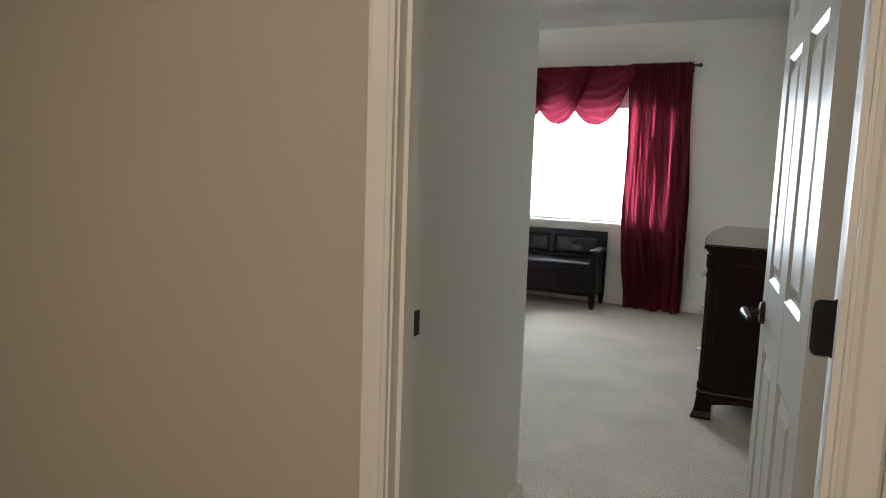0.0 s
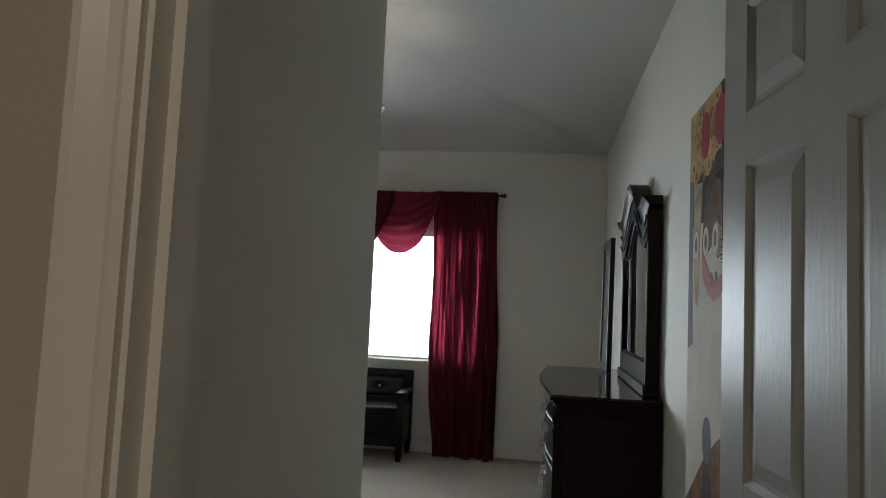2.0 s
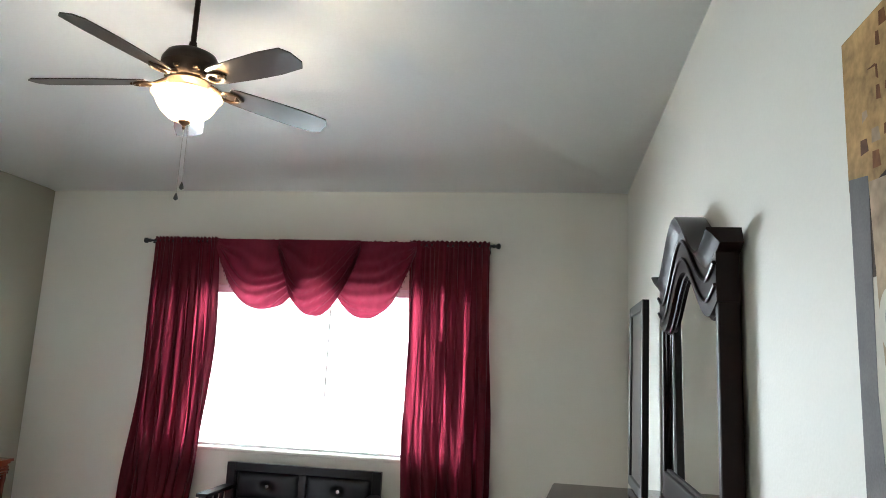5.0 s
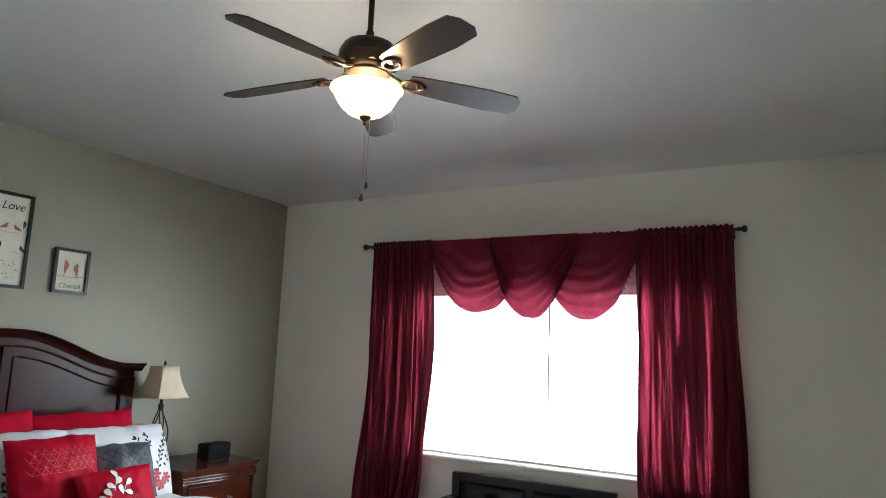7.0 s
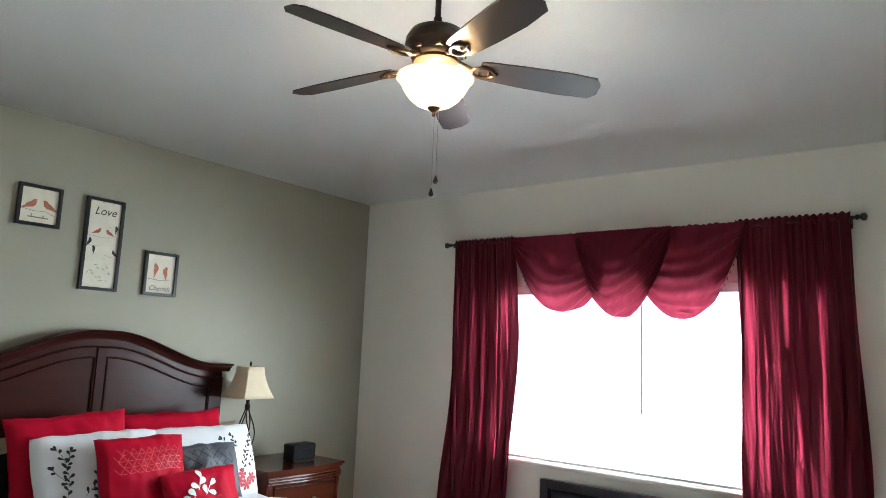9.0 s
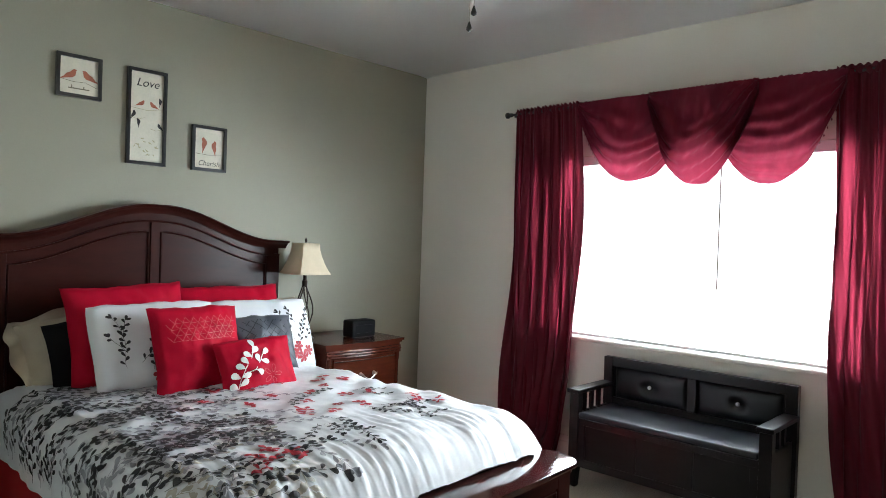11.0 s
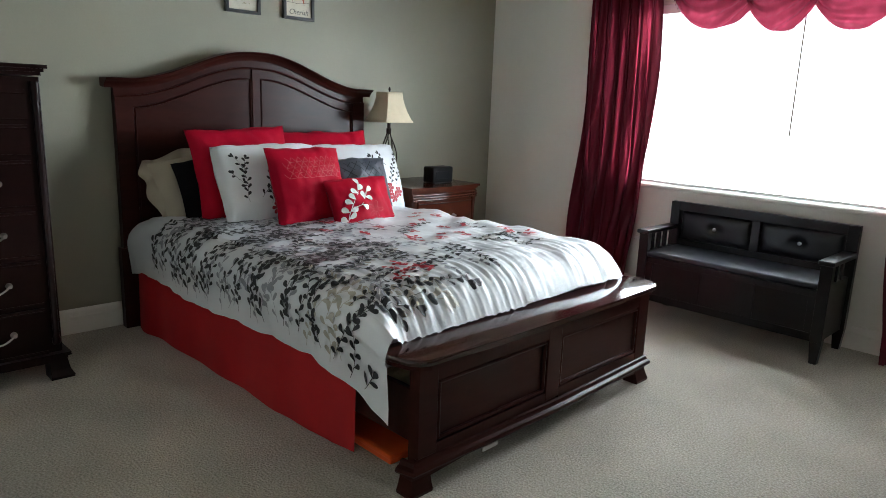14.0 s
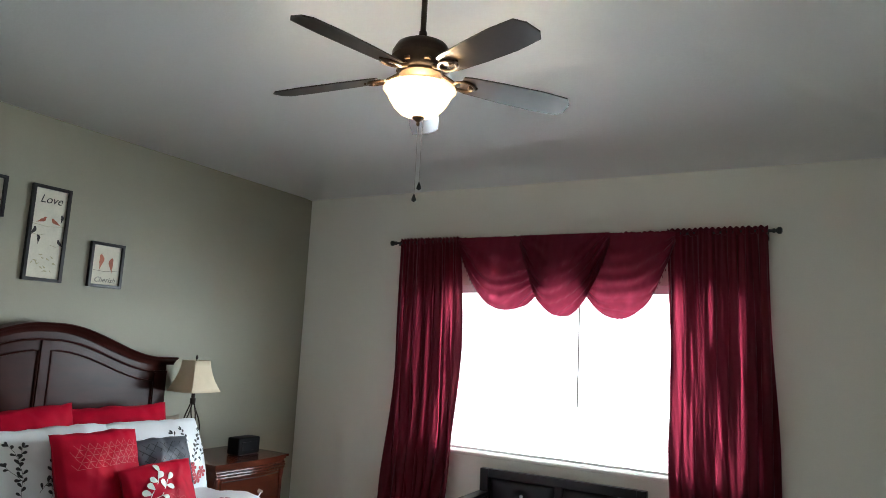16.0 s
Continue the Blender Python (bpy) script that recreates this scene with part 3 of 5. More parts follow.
for s in (-1, 1):
    bm = bmesh.new()
    rings = []
    for z, e in ((.0, .010), (.012, .011), (.03, .004), (.06, -.004), (.09, .0)):
        yc = FY + s * .735
        rings.append([bm.verts.new(p) for p in ((-2.17, yc - .045 - (e if s < 0 else -.0), z), (-2.105 + e, yc - .045 - (e if s < 0 else 0), z),
                                                (-2.105 + e, yc + .045 + (e if s > 0 else 0), z), (-2.17, yc + .045 + (e if s > 0 else 0), z))])
    for a, b in zip(rings, rings[1:]):
        for k in range(4):
            bm.faces.new((a[k], a[(k + 1) % 4], b[(k + 1) % 4], b[k]))
    bm.faces.new(rings[0]), bm.faces.new(rings[-1])
    part("bracket_foot", bm, M_WOOD, foot)
part("maker_tag", boxes((-2.111, FY - .42, .042, -2.107, FY - .335, .058)), M_WHITEPLASTIC, foot, "small paper tag under the apron")
BTURN = radians(1.2)
bed.rotation_euler = (0, 0, BTURN)

mat_ = thing("mattress", -4.40, BY, 0.17, "white mattress on its box base, covered by bedding", "mattress")
part("box_base", boxes((-4.39, BY - .705, .17, -2.30, BY + .705, .36), bev=.02), M_TAUPECLOTH, mat_)
part("mattress_pad", boxes((-4.39, BY - .745, .362, -2.32, BY + .745, .575), bev=.05), M_WHITECLOTH, mat_)
mat_.rotation_euler = (0, 0, BTURN)

skirt = thing("bed_skirt", -4.40, BY, 0.36, "plain red bed skirt hanging to the carpet", "bed skirt")
for s in (-1, 1):
    bm = bmesh.new()

    def sk(u, v, s=s):
        x = -4.36 + 1.92 * u
        g = .004 * math.sin(2 * math.pi * 5 * u + .8 * math.sin(9 * u)) + .014 * max(0, math.sin(2 * math.pi * 1.5 * u + 1)) ** 10
        return (x, BY + s * (.778 - .022 * u + g * (.3 + v) + .004 * v), .355 - v * (.348 - .02 * max(0, u - .93) / .07))
    grid(bm, sk, 110, 6)
    part("skirt_panel", bm, M_REDSKIRT, skirt, smooth="all")
skirt.rotation_euler = (0, 0, BTURN)

# comforter: a sheet over the mattress that drops over both sides, with folds
TOPZ, HALF, RAD = .640, .705, .125


def bump_noise(x, s, k, sd):
    return noise.noise((x * k, s * k, sd))


def comforter(x, s, off=0.0):
    """x along the bed, s the way across from the centre line, both on the cloth."""
    a = abs(s)
    sg = 1 if s > 0 else -1
    end = max(0, (x + 2.56) / .32)                 # 1 at the foot end
    puff = .022 * (1 - (s / 1.1) ** 2) + .014 * bump_noise(x, s, 3.0, 1.7) + .006 * bump_noise(x, s, 9.0, 4.1) + .003 * bump_noise(x, s, 22.0, 6.1)
    ridge = max(0, min(1, (x + 3.0) / .7)) * (.55 + .9 * bump_noise(x, s, 2.2, 12.0))
    fold = (.0055 * ridge) * (1 - 2 * abs(math.sin(math.pi * (s * 13 + .6 * math.sin(3 * x + s * 2) + 1.3 * bump_noise(x, s, 2.5, 8.0)))) ** .7) \
        + .0045 * ridge * math.sin(2 * math.pi * (s * 27 + .9 * math.sin(5 * x) + 1.2 * bump_noise(x, s, 4.0, 2.0)))
    diag = .006 * math.sin(2 * math.pi * (x * 3.2 + s * 2.6 + .8 * bump_noise(x, s, 2.0, 3.0))) * max(0, min(1, (s + .2) * 2))
    side = min(1, max(0, a - HALF) / .1)
    z = TOPZ + puff + (fold + diag) * (1 - .6 * side) - .160 * end ** 4.2 * (1 - .62 * side * (s < 0))
    if x < -4.2:
        z -= .03 * ((-4.2 - x) / .16)
    arc = RAD * math.pi / 2
    if a <= HALF:
        p = Vector((x, BY + s, z))
    else:
        d = a - HALF
        zt = z - .01
        if d < arc:
            t = d / RAD
            p = Vector((x, BY + sg * (HALF + RAD * math.sin(t)), zt - RAD * (1 - math.cos(t))))
        else:
            e = d - arc
            wv = math.sin(2 * math.pi * (x * 3.1 + .4 * math.sin(2.3 * x))) * .006 + .003 * math.sin(2 * math.pi * x * 7.3 + 1)
            flare = -.012 * min(1, e / .15) - .008 * max(0, min(1, (x + 3.6) / 1.3))
            p = Vector((x, BY + sg * (HALF + RAD + flare + wv * min(1, e / .12)), zt - RAD - e * .97))
    p.x += .05 * end * side * (1 if s < 0 else -.4)
    if off:
        h = .004
        n_ = (comforter(x + h, s) - comforter(x - h, s)).cross(comforter(x, s + h) - comforter(x, s - h))
        p += n_.normalized() * off
    return p


def hem(x):
    t = max(0, min(1, (x + 2.75) / .45))
    return HALF + RAD * math.pi / 2 + .165 + .010 * math.sin(5 * x) + .035 * t * t * (3 - 2 * t)


com = thing("comforter", -4.40, BY, .6, "white satin comforter printed with black vines and red blossoms", "comforter")
com.location.z = 0.6
bm = bmesh.new()


def cf(u, v):
    x = -4.36 + 2.115 * u
    w = hem(x)
    return comforter(x, -w + 2 * w * v)


vs = grid(bm, cf, 170, 190)
part("quilt", bm, M_WHITECLOTH, com, smooth="all")


def leaf(bm, surf, u, v, ang, length, width, off):
    """A pointed leaf laid on a surface; u, v its root, ang its heading."""
    ca, sa = math.cos(ang), math.sin(ang)
    rows = []
    for t, w in ((0, .0), (.2, .40), (.45, .80), (.7, 1.0), (.9, .70), (1.0, 0.0)):
        row = []
        for k in ((0,) if w == 0 else (-1, 0, 1)):
            a, b = t * length, k * w * width / 2
            row.append(bm.verts.new(surf(u + a * ca - b * sa, v + a * sa + b * ca, off)))
        rows.append(row)
    for r, q in zip(rows, rows[1:]):
        if len(r) == 1:
            bm.faces.new((r[0], q[1], q[0])), bm.faces.new((r[0], q[2], q[1]))
        elif len(q) == 1:
            bm.faces.new((r[0], r[1], q[0])), bm.faces.new((r[1], r[2], q[0]))
        else:
            bm.faces.new((r[0], r[1], q[1], q[0])), bm.faces.new((r[1], r[2], q[2], q[1]))


def stem(bm, surf, pts, w, off):
    ring = []
    for i, (u, v) in enumerate(pts):
        a, b = pts[max(i - 1, 0)], pts[min(i + 1, len(pts) - 1)]
        d = Vector((b[0] - a[0], b[1] - a[1]))
        d = d.normalized() if d.length else Vector((1, 0))
        ring.append((bm.verts.new(surf(u - d.y * w, v + d.x * w, off)), bm.verts.new(surf(u + d.y * w, v - d.x * w, off))))
    for a, b in zip(ring, ring[1:]):
        bm.faces.new((a[0], a[1], b[1], b[0]))


def vine(bm, surf, u, v, ang, length, size, rnd, off, bend=1.0, inside=None):
    pts, k, side = [], 0, 1
    step = size * .62
    cur = rnd.uniform(-1, 1) * bend
    d = 0
    while d < length:
        if inside and not inside(u, v):
            break
        pts.append((u, v))
        if k > 0 and rnd.random() < .93:
            leaf(bm, surf, u, v, ang + side * rnd.uniform(.55, .95), size * rnd.uniform(.75, 1.1), size * rnd.uniform(.42, .54), off)
            side = -side
        ang += cur * step + rnd.uniform(-.16, .16)
        u, v = u + step * math.cos(ang), v + step * math.sin(ang)
        d += step
        k += 1
    if len(pts) > 2:
        stem(bm, surf, pts, size * .03, off)
        leaf(bm, surf, *pts[-1], ang, size, size * .5, off)


M_INK = material("black_print", (0.018, 0.018, 0.022), 0.5, vary=0.2, scale=20, bump=0)
M_GREYINK = material("grey_print", (0.30, 0.30, 0.33), 0.5, vary=0.15, scale=20, bump=0)
M_TANINK = material("tan_print", (0.42, 0.39, 0.33), 0.5, vary=0.15, scale=20, bump=0)
M_REDINK = material("red_print", (0.40, 0.012, 0.025), 0.5, vary=0.2, scale=20, bump=0)
rnd = random.Random(11)


def on_quilt(u, v):
    return -4.2 < u < -2.30 and abs(v) < hem(u) - .03


inks = {k: bmesh.new() for k in ("black", "grey", "tan", "red")}
for i in range(64):
    x = -4.05 + 1.72 * ((i * .618) % 1)
    s0 = -(hem(x) - rnd.uniform(.03, .10) - (.24 if i % 3 == 0 else 0))
    kind_ = "black" if i % 5 in (0, 2, 3) else ("tan" if x > -2.75 and rnd.random() < .7 else "grey")
    vine(inks[kind_], comforter, x, s0, rnd.uniform(1.0, 2.0), rnd.uniform(.38, .78), rnd.uniform(.038, .047), rnd,
         {"black": .004, "grey": .003, "tan": .0025}[kind_], 1.1, on_quilt)
for i in range(26):
    x = rnd.uniform(-3.80, -2.80)
    kind_ = "black" if i % 2 else "grey"
    vine(inks[kind_], comforter, x, rnd.uniform(-.62, .05), rnd.uniform(.2, 2.6), rnd.uniform(.2, .42), .037, rnd, .004 if kind_ == "black" else .003, 1.6, on_quilt)
for i in range(5):
    vine(inks["tan" if i < 3 else "grey"], comforter, -2.44 - .03 * i, -.62 + .11 * i, rnd.uniform(-.3, .5), .2, .042, rnd, .0025, 1.2, on_quilt)
for x, s, n_ in ((-2.66, -.02, 7), (-2.78, .30, 5), (-2.72, .42, 4), (-3.15, .44, 3)):
    for k in range(n_):
        vine(inks["black"], comforter, x + rnd.uniform(-.12, .12), s + rnd.uniform(-.08, .08), rnd.uniform(-.6, 1.2), .16, .033, rnd, .004, 2.0, on_quilt)
for x, s in ((-2.47, -.52), (-2.52, -.44), (-2.58, -.47), (-2.55, -.36), (-3.30, .05), (-3.22, .22), (-3.10, .12), (-2.86, .08), (-2.95, .18), (-3.36, -.25), (-3.20, -.12),
             (-3.42, .42), (-3.36, .54), (-3.30, .36), (-2.90, .28), (-3.05, .46), (-3.12, .36), (-3.48, .5), (-3.55, .12), (-3.50, .22), (-3.46, .02), (-3.52, -.12), (-2.62, -.40), (-2.50, -.34), (-3.0, .02), (-2.93, -.02), (-2.80, .52), (-2.74, .60), (-2.88, .58)):
    for k in range(6):
        leaf(inks["red"], comforter, x + rnd.uniform(-.015, .015), s + rnd.uniform(-.015, .015), k * 1.05 + rnd.uniform(-.3, .3), rnd.uniform(.028, .045), rnd.uniform(.016, .025), .005)
for k, m in (("black", M_INK), ("grey", M_GREYINK), ("tan", M_TANINK), ("red", M_REDINK)):
    part("printed_vines" if k != "red" else "printed_blossoms", inks[k], m, com, f"printed {k} leaves")
com.rotation_euler = (0, 0, BTURN)


# ---- pillows ----
def pillow_surface(w, h, d, seed, soft=.42, pinch=.05, rc=.05):
    def f(a, b, off=0.0, side=1):
        """a, b in metres from the middle of the face."""
        if off:
            a, b = max(-.47 * w, min(.47 * w, a)), max(-.47 * h, min(.47 * h, b))
        p, q = max(-1, min(1, 2 * a / w)), max(-1, min(1, 2 * b / h))
        e = max(0, (1 - p * p)) * max(0, (1 - q * q))
        t = d / 2 * e ** soft
        t += .016 * noise.noise((a * 8, b * 8, seed)) * e ** .3 + .010 * noise.noise((a * 19, b * 15, seed + 5)) * e ** .25 + .005 * noise.noise((a * 42, b * 30, seed + 9)) * e ** .25
        t += off * (1 if off else 0)
        ya = a * (1 - pinch * (1 - q * q)) * (1 - rc * abs(q) ** 6) + .010 * noise.noise((b * 5, seed, .3))
        zb = b * (1 - pinch * (1 - p * p)) * (1 - rc * abs(p) ** 6) + .013 * noise.noise((a * 5, seed, 7.3)) + .007 * noise.noise((a * 15, seed, 2.1)) * abs(q) - .012 * p * p * (q > 0) * abs(q)
        return Vector((side * t, ya, zb))
    return f


def pillow(name, at, w, h, d, lean, turn, mat, label, seed, roll=0.0, soft=.46, pinch=.065, piping=True, rc=.0, flange=0.0):
    """Stands on its lower edge at `at`, faces +x, leans back by lean degrees."""
    o = thing(name, 0, 0, 0, label, "pillow", group="pillows on the bed")
    f = pillow_surface(w, h, d, seed, soft, pinch, rc)
    for side, nm in ((1, "cover_front"), (-1, "cover_back")):
        bm = bmesh.new()
        grid(bm, lambda u, v: f((u - .5) * w, (v - .5) * h, 0, side), 34, 34)
        part(nm, bm, mat, o, smooth="all")
    if piping:
        bm = bmesh.new()
        edge = [(-1 + .1 * i, -1) for i in range(20)] + [(1, -1 + .1 * i) for i in range(20)] + [(1 - .1 * i, 1) for i in range(20)] + [(-1, 1 - .1 * i) for i in range(21)]
        tube(bm, [f(p * w / 2, q * h / 2) for p, q in edge], .0022, 6)
        part("seam", bm, mat, o, smooth="all")
    if flange:
        bm = bmesh.new()

        def fl_(u, v):
            i = u * 80
            k = min(int(i), 79)
            (p0, q0), (p1, q1) = edge[k], edge[k + 1]
            p, q = p0 + (p1 - p0) * (i - k), q0 + (q1 - q0) * (i - k)
            c = f(p * w / 2, q * h / 2)
            d_ = Vector((0, p ** 5, q ** 5)).normalized()
            return c + d_ * (v * flange * (1 + .35 * math.sin(31 * u + seed))) + Vector((v * .035 * math.sin(61 * u + 2 * math.sin(17 * u)), 0, -.012 * v * v))
        grid(bm, fl_, 240, 4)
        part("flange", bm, mat, o, "ruffled flange", smooth="all")
    x, y, z = at
    c_, s_ = math.cos(BTURN), math.sin(BTURN)
    dx, dy = x + 4.40, y - BY
    o.matrix_world = Matrix.Translation((-4.40 + dx * c_ - dy * s_, BY + dx * s_ + dy * c_, z)) @ Euler((0, 0, radians(turn))).to_matrix().to_4x4() \
        @ Euler((0, radians(-lean), 0)).to_matrix().to_4x4() @ Euler((radians(roll), 0, 0)).to_matrix().to_4x4() @ Matrix.Translation((0, 0, h / 2))
    return o, f


pillow("pillow", (-4.20, 3.90, .63), .56, .37, .17, 20, 4, M_TAUPECLOTH, "tan cotton pillow slumped against the headboard", 1.0, roll=9, flange=.05)
pillow("pillow", (-4.24, 4.92, .63), .62, .40, .16, 20, 0, M_TAUPECLOTH, "tan cotton pillow propped against the headboard", 2.0)
pillow("pillow", (-4.10, 3.95, .63), .54, .36, .15, 20, 6, M_BLACKCLOTH, "black cotton pillow tucked behind the shams", 3.0, roll=4)
pillow("euro_pillow", (-4.02, 4.05, .63), .62, .53, .21, 18, 3, M_RED, "large square red satin pillow", 4.0, roll=1)
pillow("euro_pillow", (-4.10, 4.66, .63), .66, .50, .19, 18, -4, M_RED, "large square red satin pillow with soft creases", 5.0, roll=2)
o, f1 = pillow("pillow_sham", (-3.84, 4.115, .63), .66, .455, .20, 24, 2, M_WHITECLOTH, "white sham printed with black vines", 6.0, pinch=.03, soft=.38, rc=.03)
o2, f2 = pillow("pillow_sham", (-3.88, 4.68, .63), .72, .44, .20, 24, -4, M_WHITECLOTH, "white sham printed with black vines and red blossoms", 7.0, pinch=.03, soft=.38, rc=.03)


def print_on(o, f, mat, specs, size, seed, name, label):
    r = random.Random(seed)
    bm = bmesh.new()
    for a, b, ang, ln in specs:
        vine(bm, f, a, b, ang, ln, size, r, .002, 1.2)
    part_local(name, bm, mat, o, label)


def part_local(name, bm, mat, parent, label=""):
    mesh = bpy.data.meshes.new(name)
    bm.to_mesh(mesh)
    bm.free()
    mesh.materials.append(mat)
    ob = new(name, mesh)
    ob.parent = parent
    if label:
        ob["label"] = label
    return ob


print_on(o, f1, M_INK, ((-.21, -.12, 1.7, .27), (-.20, -.05, 2.3, .12), (-.09, -.14, 1.3, .22), (-.14, -.10, .9, .14), (-.22, .02, 1.0, .12)), .030, 3, "printed_vine", "printed black vine")
print_on(o2, f2, M_INK, ((.24, -.1, 1.6, .26), (.28, -.08, 1.2, .22), (.20, -.06, 1.9, .2), (.25, .0, .8, .1), (.22, .05, 2.2, .1)), .028, 5, "printed_vine", "printed black vine")
for ob_, f_, spots in ((o, f1, ((-.06, -.165), (-.03, -.15), (.0, -.17))), (o2, f2, ((.20, -.14), (.25, -.16), (.29, -.13), (.22, -.1)))):
    bm = bmesh.new()
    for a, b in spots:
        for k in range(6):
            leaf(bm, f_, a, b, k * 1.05, .035, .02, .003)
    part_local("printed_blossoms", bm, M_REDINK, ob_, "printed red blossoms")
o3, f3 = pillow("throw_pillow", (-3.66, 4.225, .600), .48, .47, .19, 20, 4, M_RED, "square red throw pillow with stitched zigzag band", 8.0, roll=-1)
bm = bmesh.new()
rz = random.Random(4)
for row in range(4):
    for k in range(9):
        a = -.17 + k * .04 + (row % 2) * .02
        b = .04 + row * .032
        for da, db in ((.02, .03), (-.02, .03), (.03, .0)):
            stem(bm, f3, [(a, b), (a + da * .5, b + db * .5), (a + da, b + db)], .0012, .003)
M_THREAD = material("pale_red_thread", (0.45, 0.06, 0.07), 0.5, vary=0.1, bump=0)
part_local("stitching", bm, M_THREAD, o3, "pale stitched zigzags")
o4, f4 = pillow("throw_pillow", (-3.71, 4.605, .680), .38, .31, .14, 22, -3, M_GREYCLOTH, "small slate grey throw pillow with pintucks", 9.0)
bm = bmesh.new()
for k in range(-4, 5):
    for sl in (1, -1):
        stem(bm, f4, [(k * .05 + sl * t * .12, t * .12) for t in (-1, -.6, -.2, .2, .6, 1)], .0022, .002)
part_local("pintucks", bm, material("charcoal_thread", (0.018, 0.02, 0.026), 0.7, vary=0.1, bump=0), o4, "stitched diamond pintucks")
o5, f5 = pillow("throw_pillow", (-3.51, 4.455, .590), .44, .32, .15, 22, 3, M_RED, "small red throw pillow with white leaf applique", 10.0, roll=1)
M_APPL = material("white_applique", (0.72, 0.70, 0.68), 0.6, vary=0.06, scale=20, bump=0.1)
bm = bmesh.new()
st = [(-.165, -.125), (-.15, -.06), (-.115, .0), (-.07, .05), (-.045, .11)]
stem(bm, f5, st, .002, .004)
stem(bm, f5, [(-.13, -.03), (-.07, -.02), (-.02, .03), (.0, .06)], .002, .004)
for a, b, ang in ((-.16, -.10, 2.5), (-.155, -.085, .5), (-.15, -.05, 2.5), (-.145, -.045, .2), (-.12, -.005, 2.6), (-.10, .015, 2.2), (-.07, .05, 2.5), (-.045, .10, 1.5),
                  (-.06, .07, .7), (-.07, -.02, -.5), (-.035, .015, 1.6), (-.02, .03, -.3), (.0, .06, .6)):
    leaf(bm, f5, a, b, ang, .050, .033, .005)
part_local("applique_leaves", bm, M_APPL, o5, "white stitched leaves")
bm = bmesh.new()
for k in range(5):
    th = k * 1.256
    lp = [(.03 + .012 * math.cos(th) + .022 * math.cos(th) * (1 - math.cos(q)) / 1 - .010 * math.sin(th) * math.sin(q), -.055 + .012 * math.sin(th) + .022 * math.sin(th) * (1 - math.cos(q)) + .010 * math.cos(th) * math.sin(q))
          for q in [i * math.pi / 6 for i in range(13)]]
    stem(bm, f5, lp, .001, .004)
part_local("stitching", bm, M_THREAD, o5, "pale stitched flower outline")

# orange slab added for the orange strip at floor level by the footboard
slab = thing("orange_slab", -2.46, 3.56, 0, "flat orange slab at floor level under the bed", "storage box")
part("slab_base", boxes((-2.75, 3.65, .001, -2.30, 3.95, .03), bev=.006), material("plain_orange", (0.75, 0.10, 0.02), 0.4, vary=0.05, bump=0), slab)
part("rim", boxes((-2.76, 3.642, .026, -2.29, 3.667, .045), bev=.005), material("plain_orange_rim", (0.75, 0.10, 0.02), 0.4, vary=0.05, bump=0), slab)


# ---- case furniture ----
def splay_foot(bm, x, y, sx, sy, h=.10, w=.075):
    rings = []
    for z, e in ((0, .022), (.014, .024), (.04, .010), (h, .0)):
        xs = sorted((x, x - sx * w))
        ys_ = sorted((y, y - sy * w))
        if sx > 0: xs[1] += e
        if sx < 0: xs[0] -= e
        if sy > 0: ys_[1] += e
        if sy < 0: ys_[0] -= e
        rings.append([bm.verts.new(p) for p in ((xs[0], ys_[0], z), (xs[1], ys_[0], z), (xs[1], ys_[1], z), (xs[0], ys_[1], z))])
    for a, b in zip(rings, rings[1:]):
        for k in range(4):
            bm.faces.new((a[k], a[(k + 1) % 4], b[(k + 1) % 4], b[k]))
    bm.faces.new(rings[0]), bm.faces.new(rings[-1])


def moulded_top(bm, x0, y0, x1, y1, z, front, bow=0.0):
    """A top with a stepped ogee edge; front is the sign of x towards which it looks."""
    def outline(e):
        pts = []
        n_ = 14
        xf, xb = (x1 + e, x0 - .0) if front > 0 else (x0 - e, x1 + .0)
        for i in range(n_ + 1):
            t = i / n_
            pts.append((xf + front * bow * math.sin(math.pi * t) ** 1.2, y0 - e + (y1 - y0 + 2 * e) * t))
        return pts + [(xb, y1 + e), (xb, y0 - e)]
    for e, a, b in ((.004, z - .045, z - .030), (.014, z - .030, z - .016), (.026, z - .016, z)):
        prism(bm, outline(e), "z", a, b)


def bail_pull(x, y, z, s, w, parent):
    """A drooping wire pull with two round posts; s: sign of x towards the room."""
    pull = None
    bm = bmesh.new()
    pts = [(x + s * (.022 + .006 * math.sin(math.pi * i / 10)), y - w / 2 + w * i / 10, z - .030 * math.sin(math.pi * i / 10)) for i in range(11)]
    tube(bm, pts, .0042, 8)
    pull = part("pull", bm, M_NICKEL, parent, "brushed nickel drop pull", smooth=True)
    for q in (-1, 1):
        bm = bmesh.new()
        tube(bm, [(x, y + q * w / 2, z), (x + s * .006, y + q * w / 2, z), (x + s * .02, y + q * w / 2, z), (x + s * .028, y + q * w / 2, z)], [.014, .013, .006, .008], 12)
        part("post", bm, M_NICKEL, pull, smooth=True)


def round_knob(x, y, z, s, parent):
    bm = bmesh.new()
    tube(bm, [(x, y, z), (x + s * .012, y, z), (x + s * .018, y, z), (x + s * .028, y, z), (x + s * .033, y, z)], [.009, .007, .016, .016, .008], 14)
    part("knob", bm, M_NICKEL, parent, "brushed nickel round knob", smooth=True)


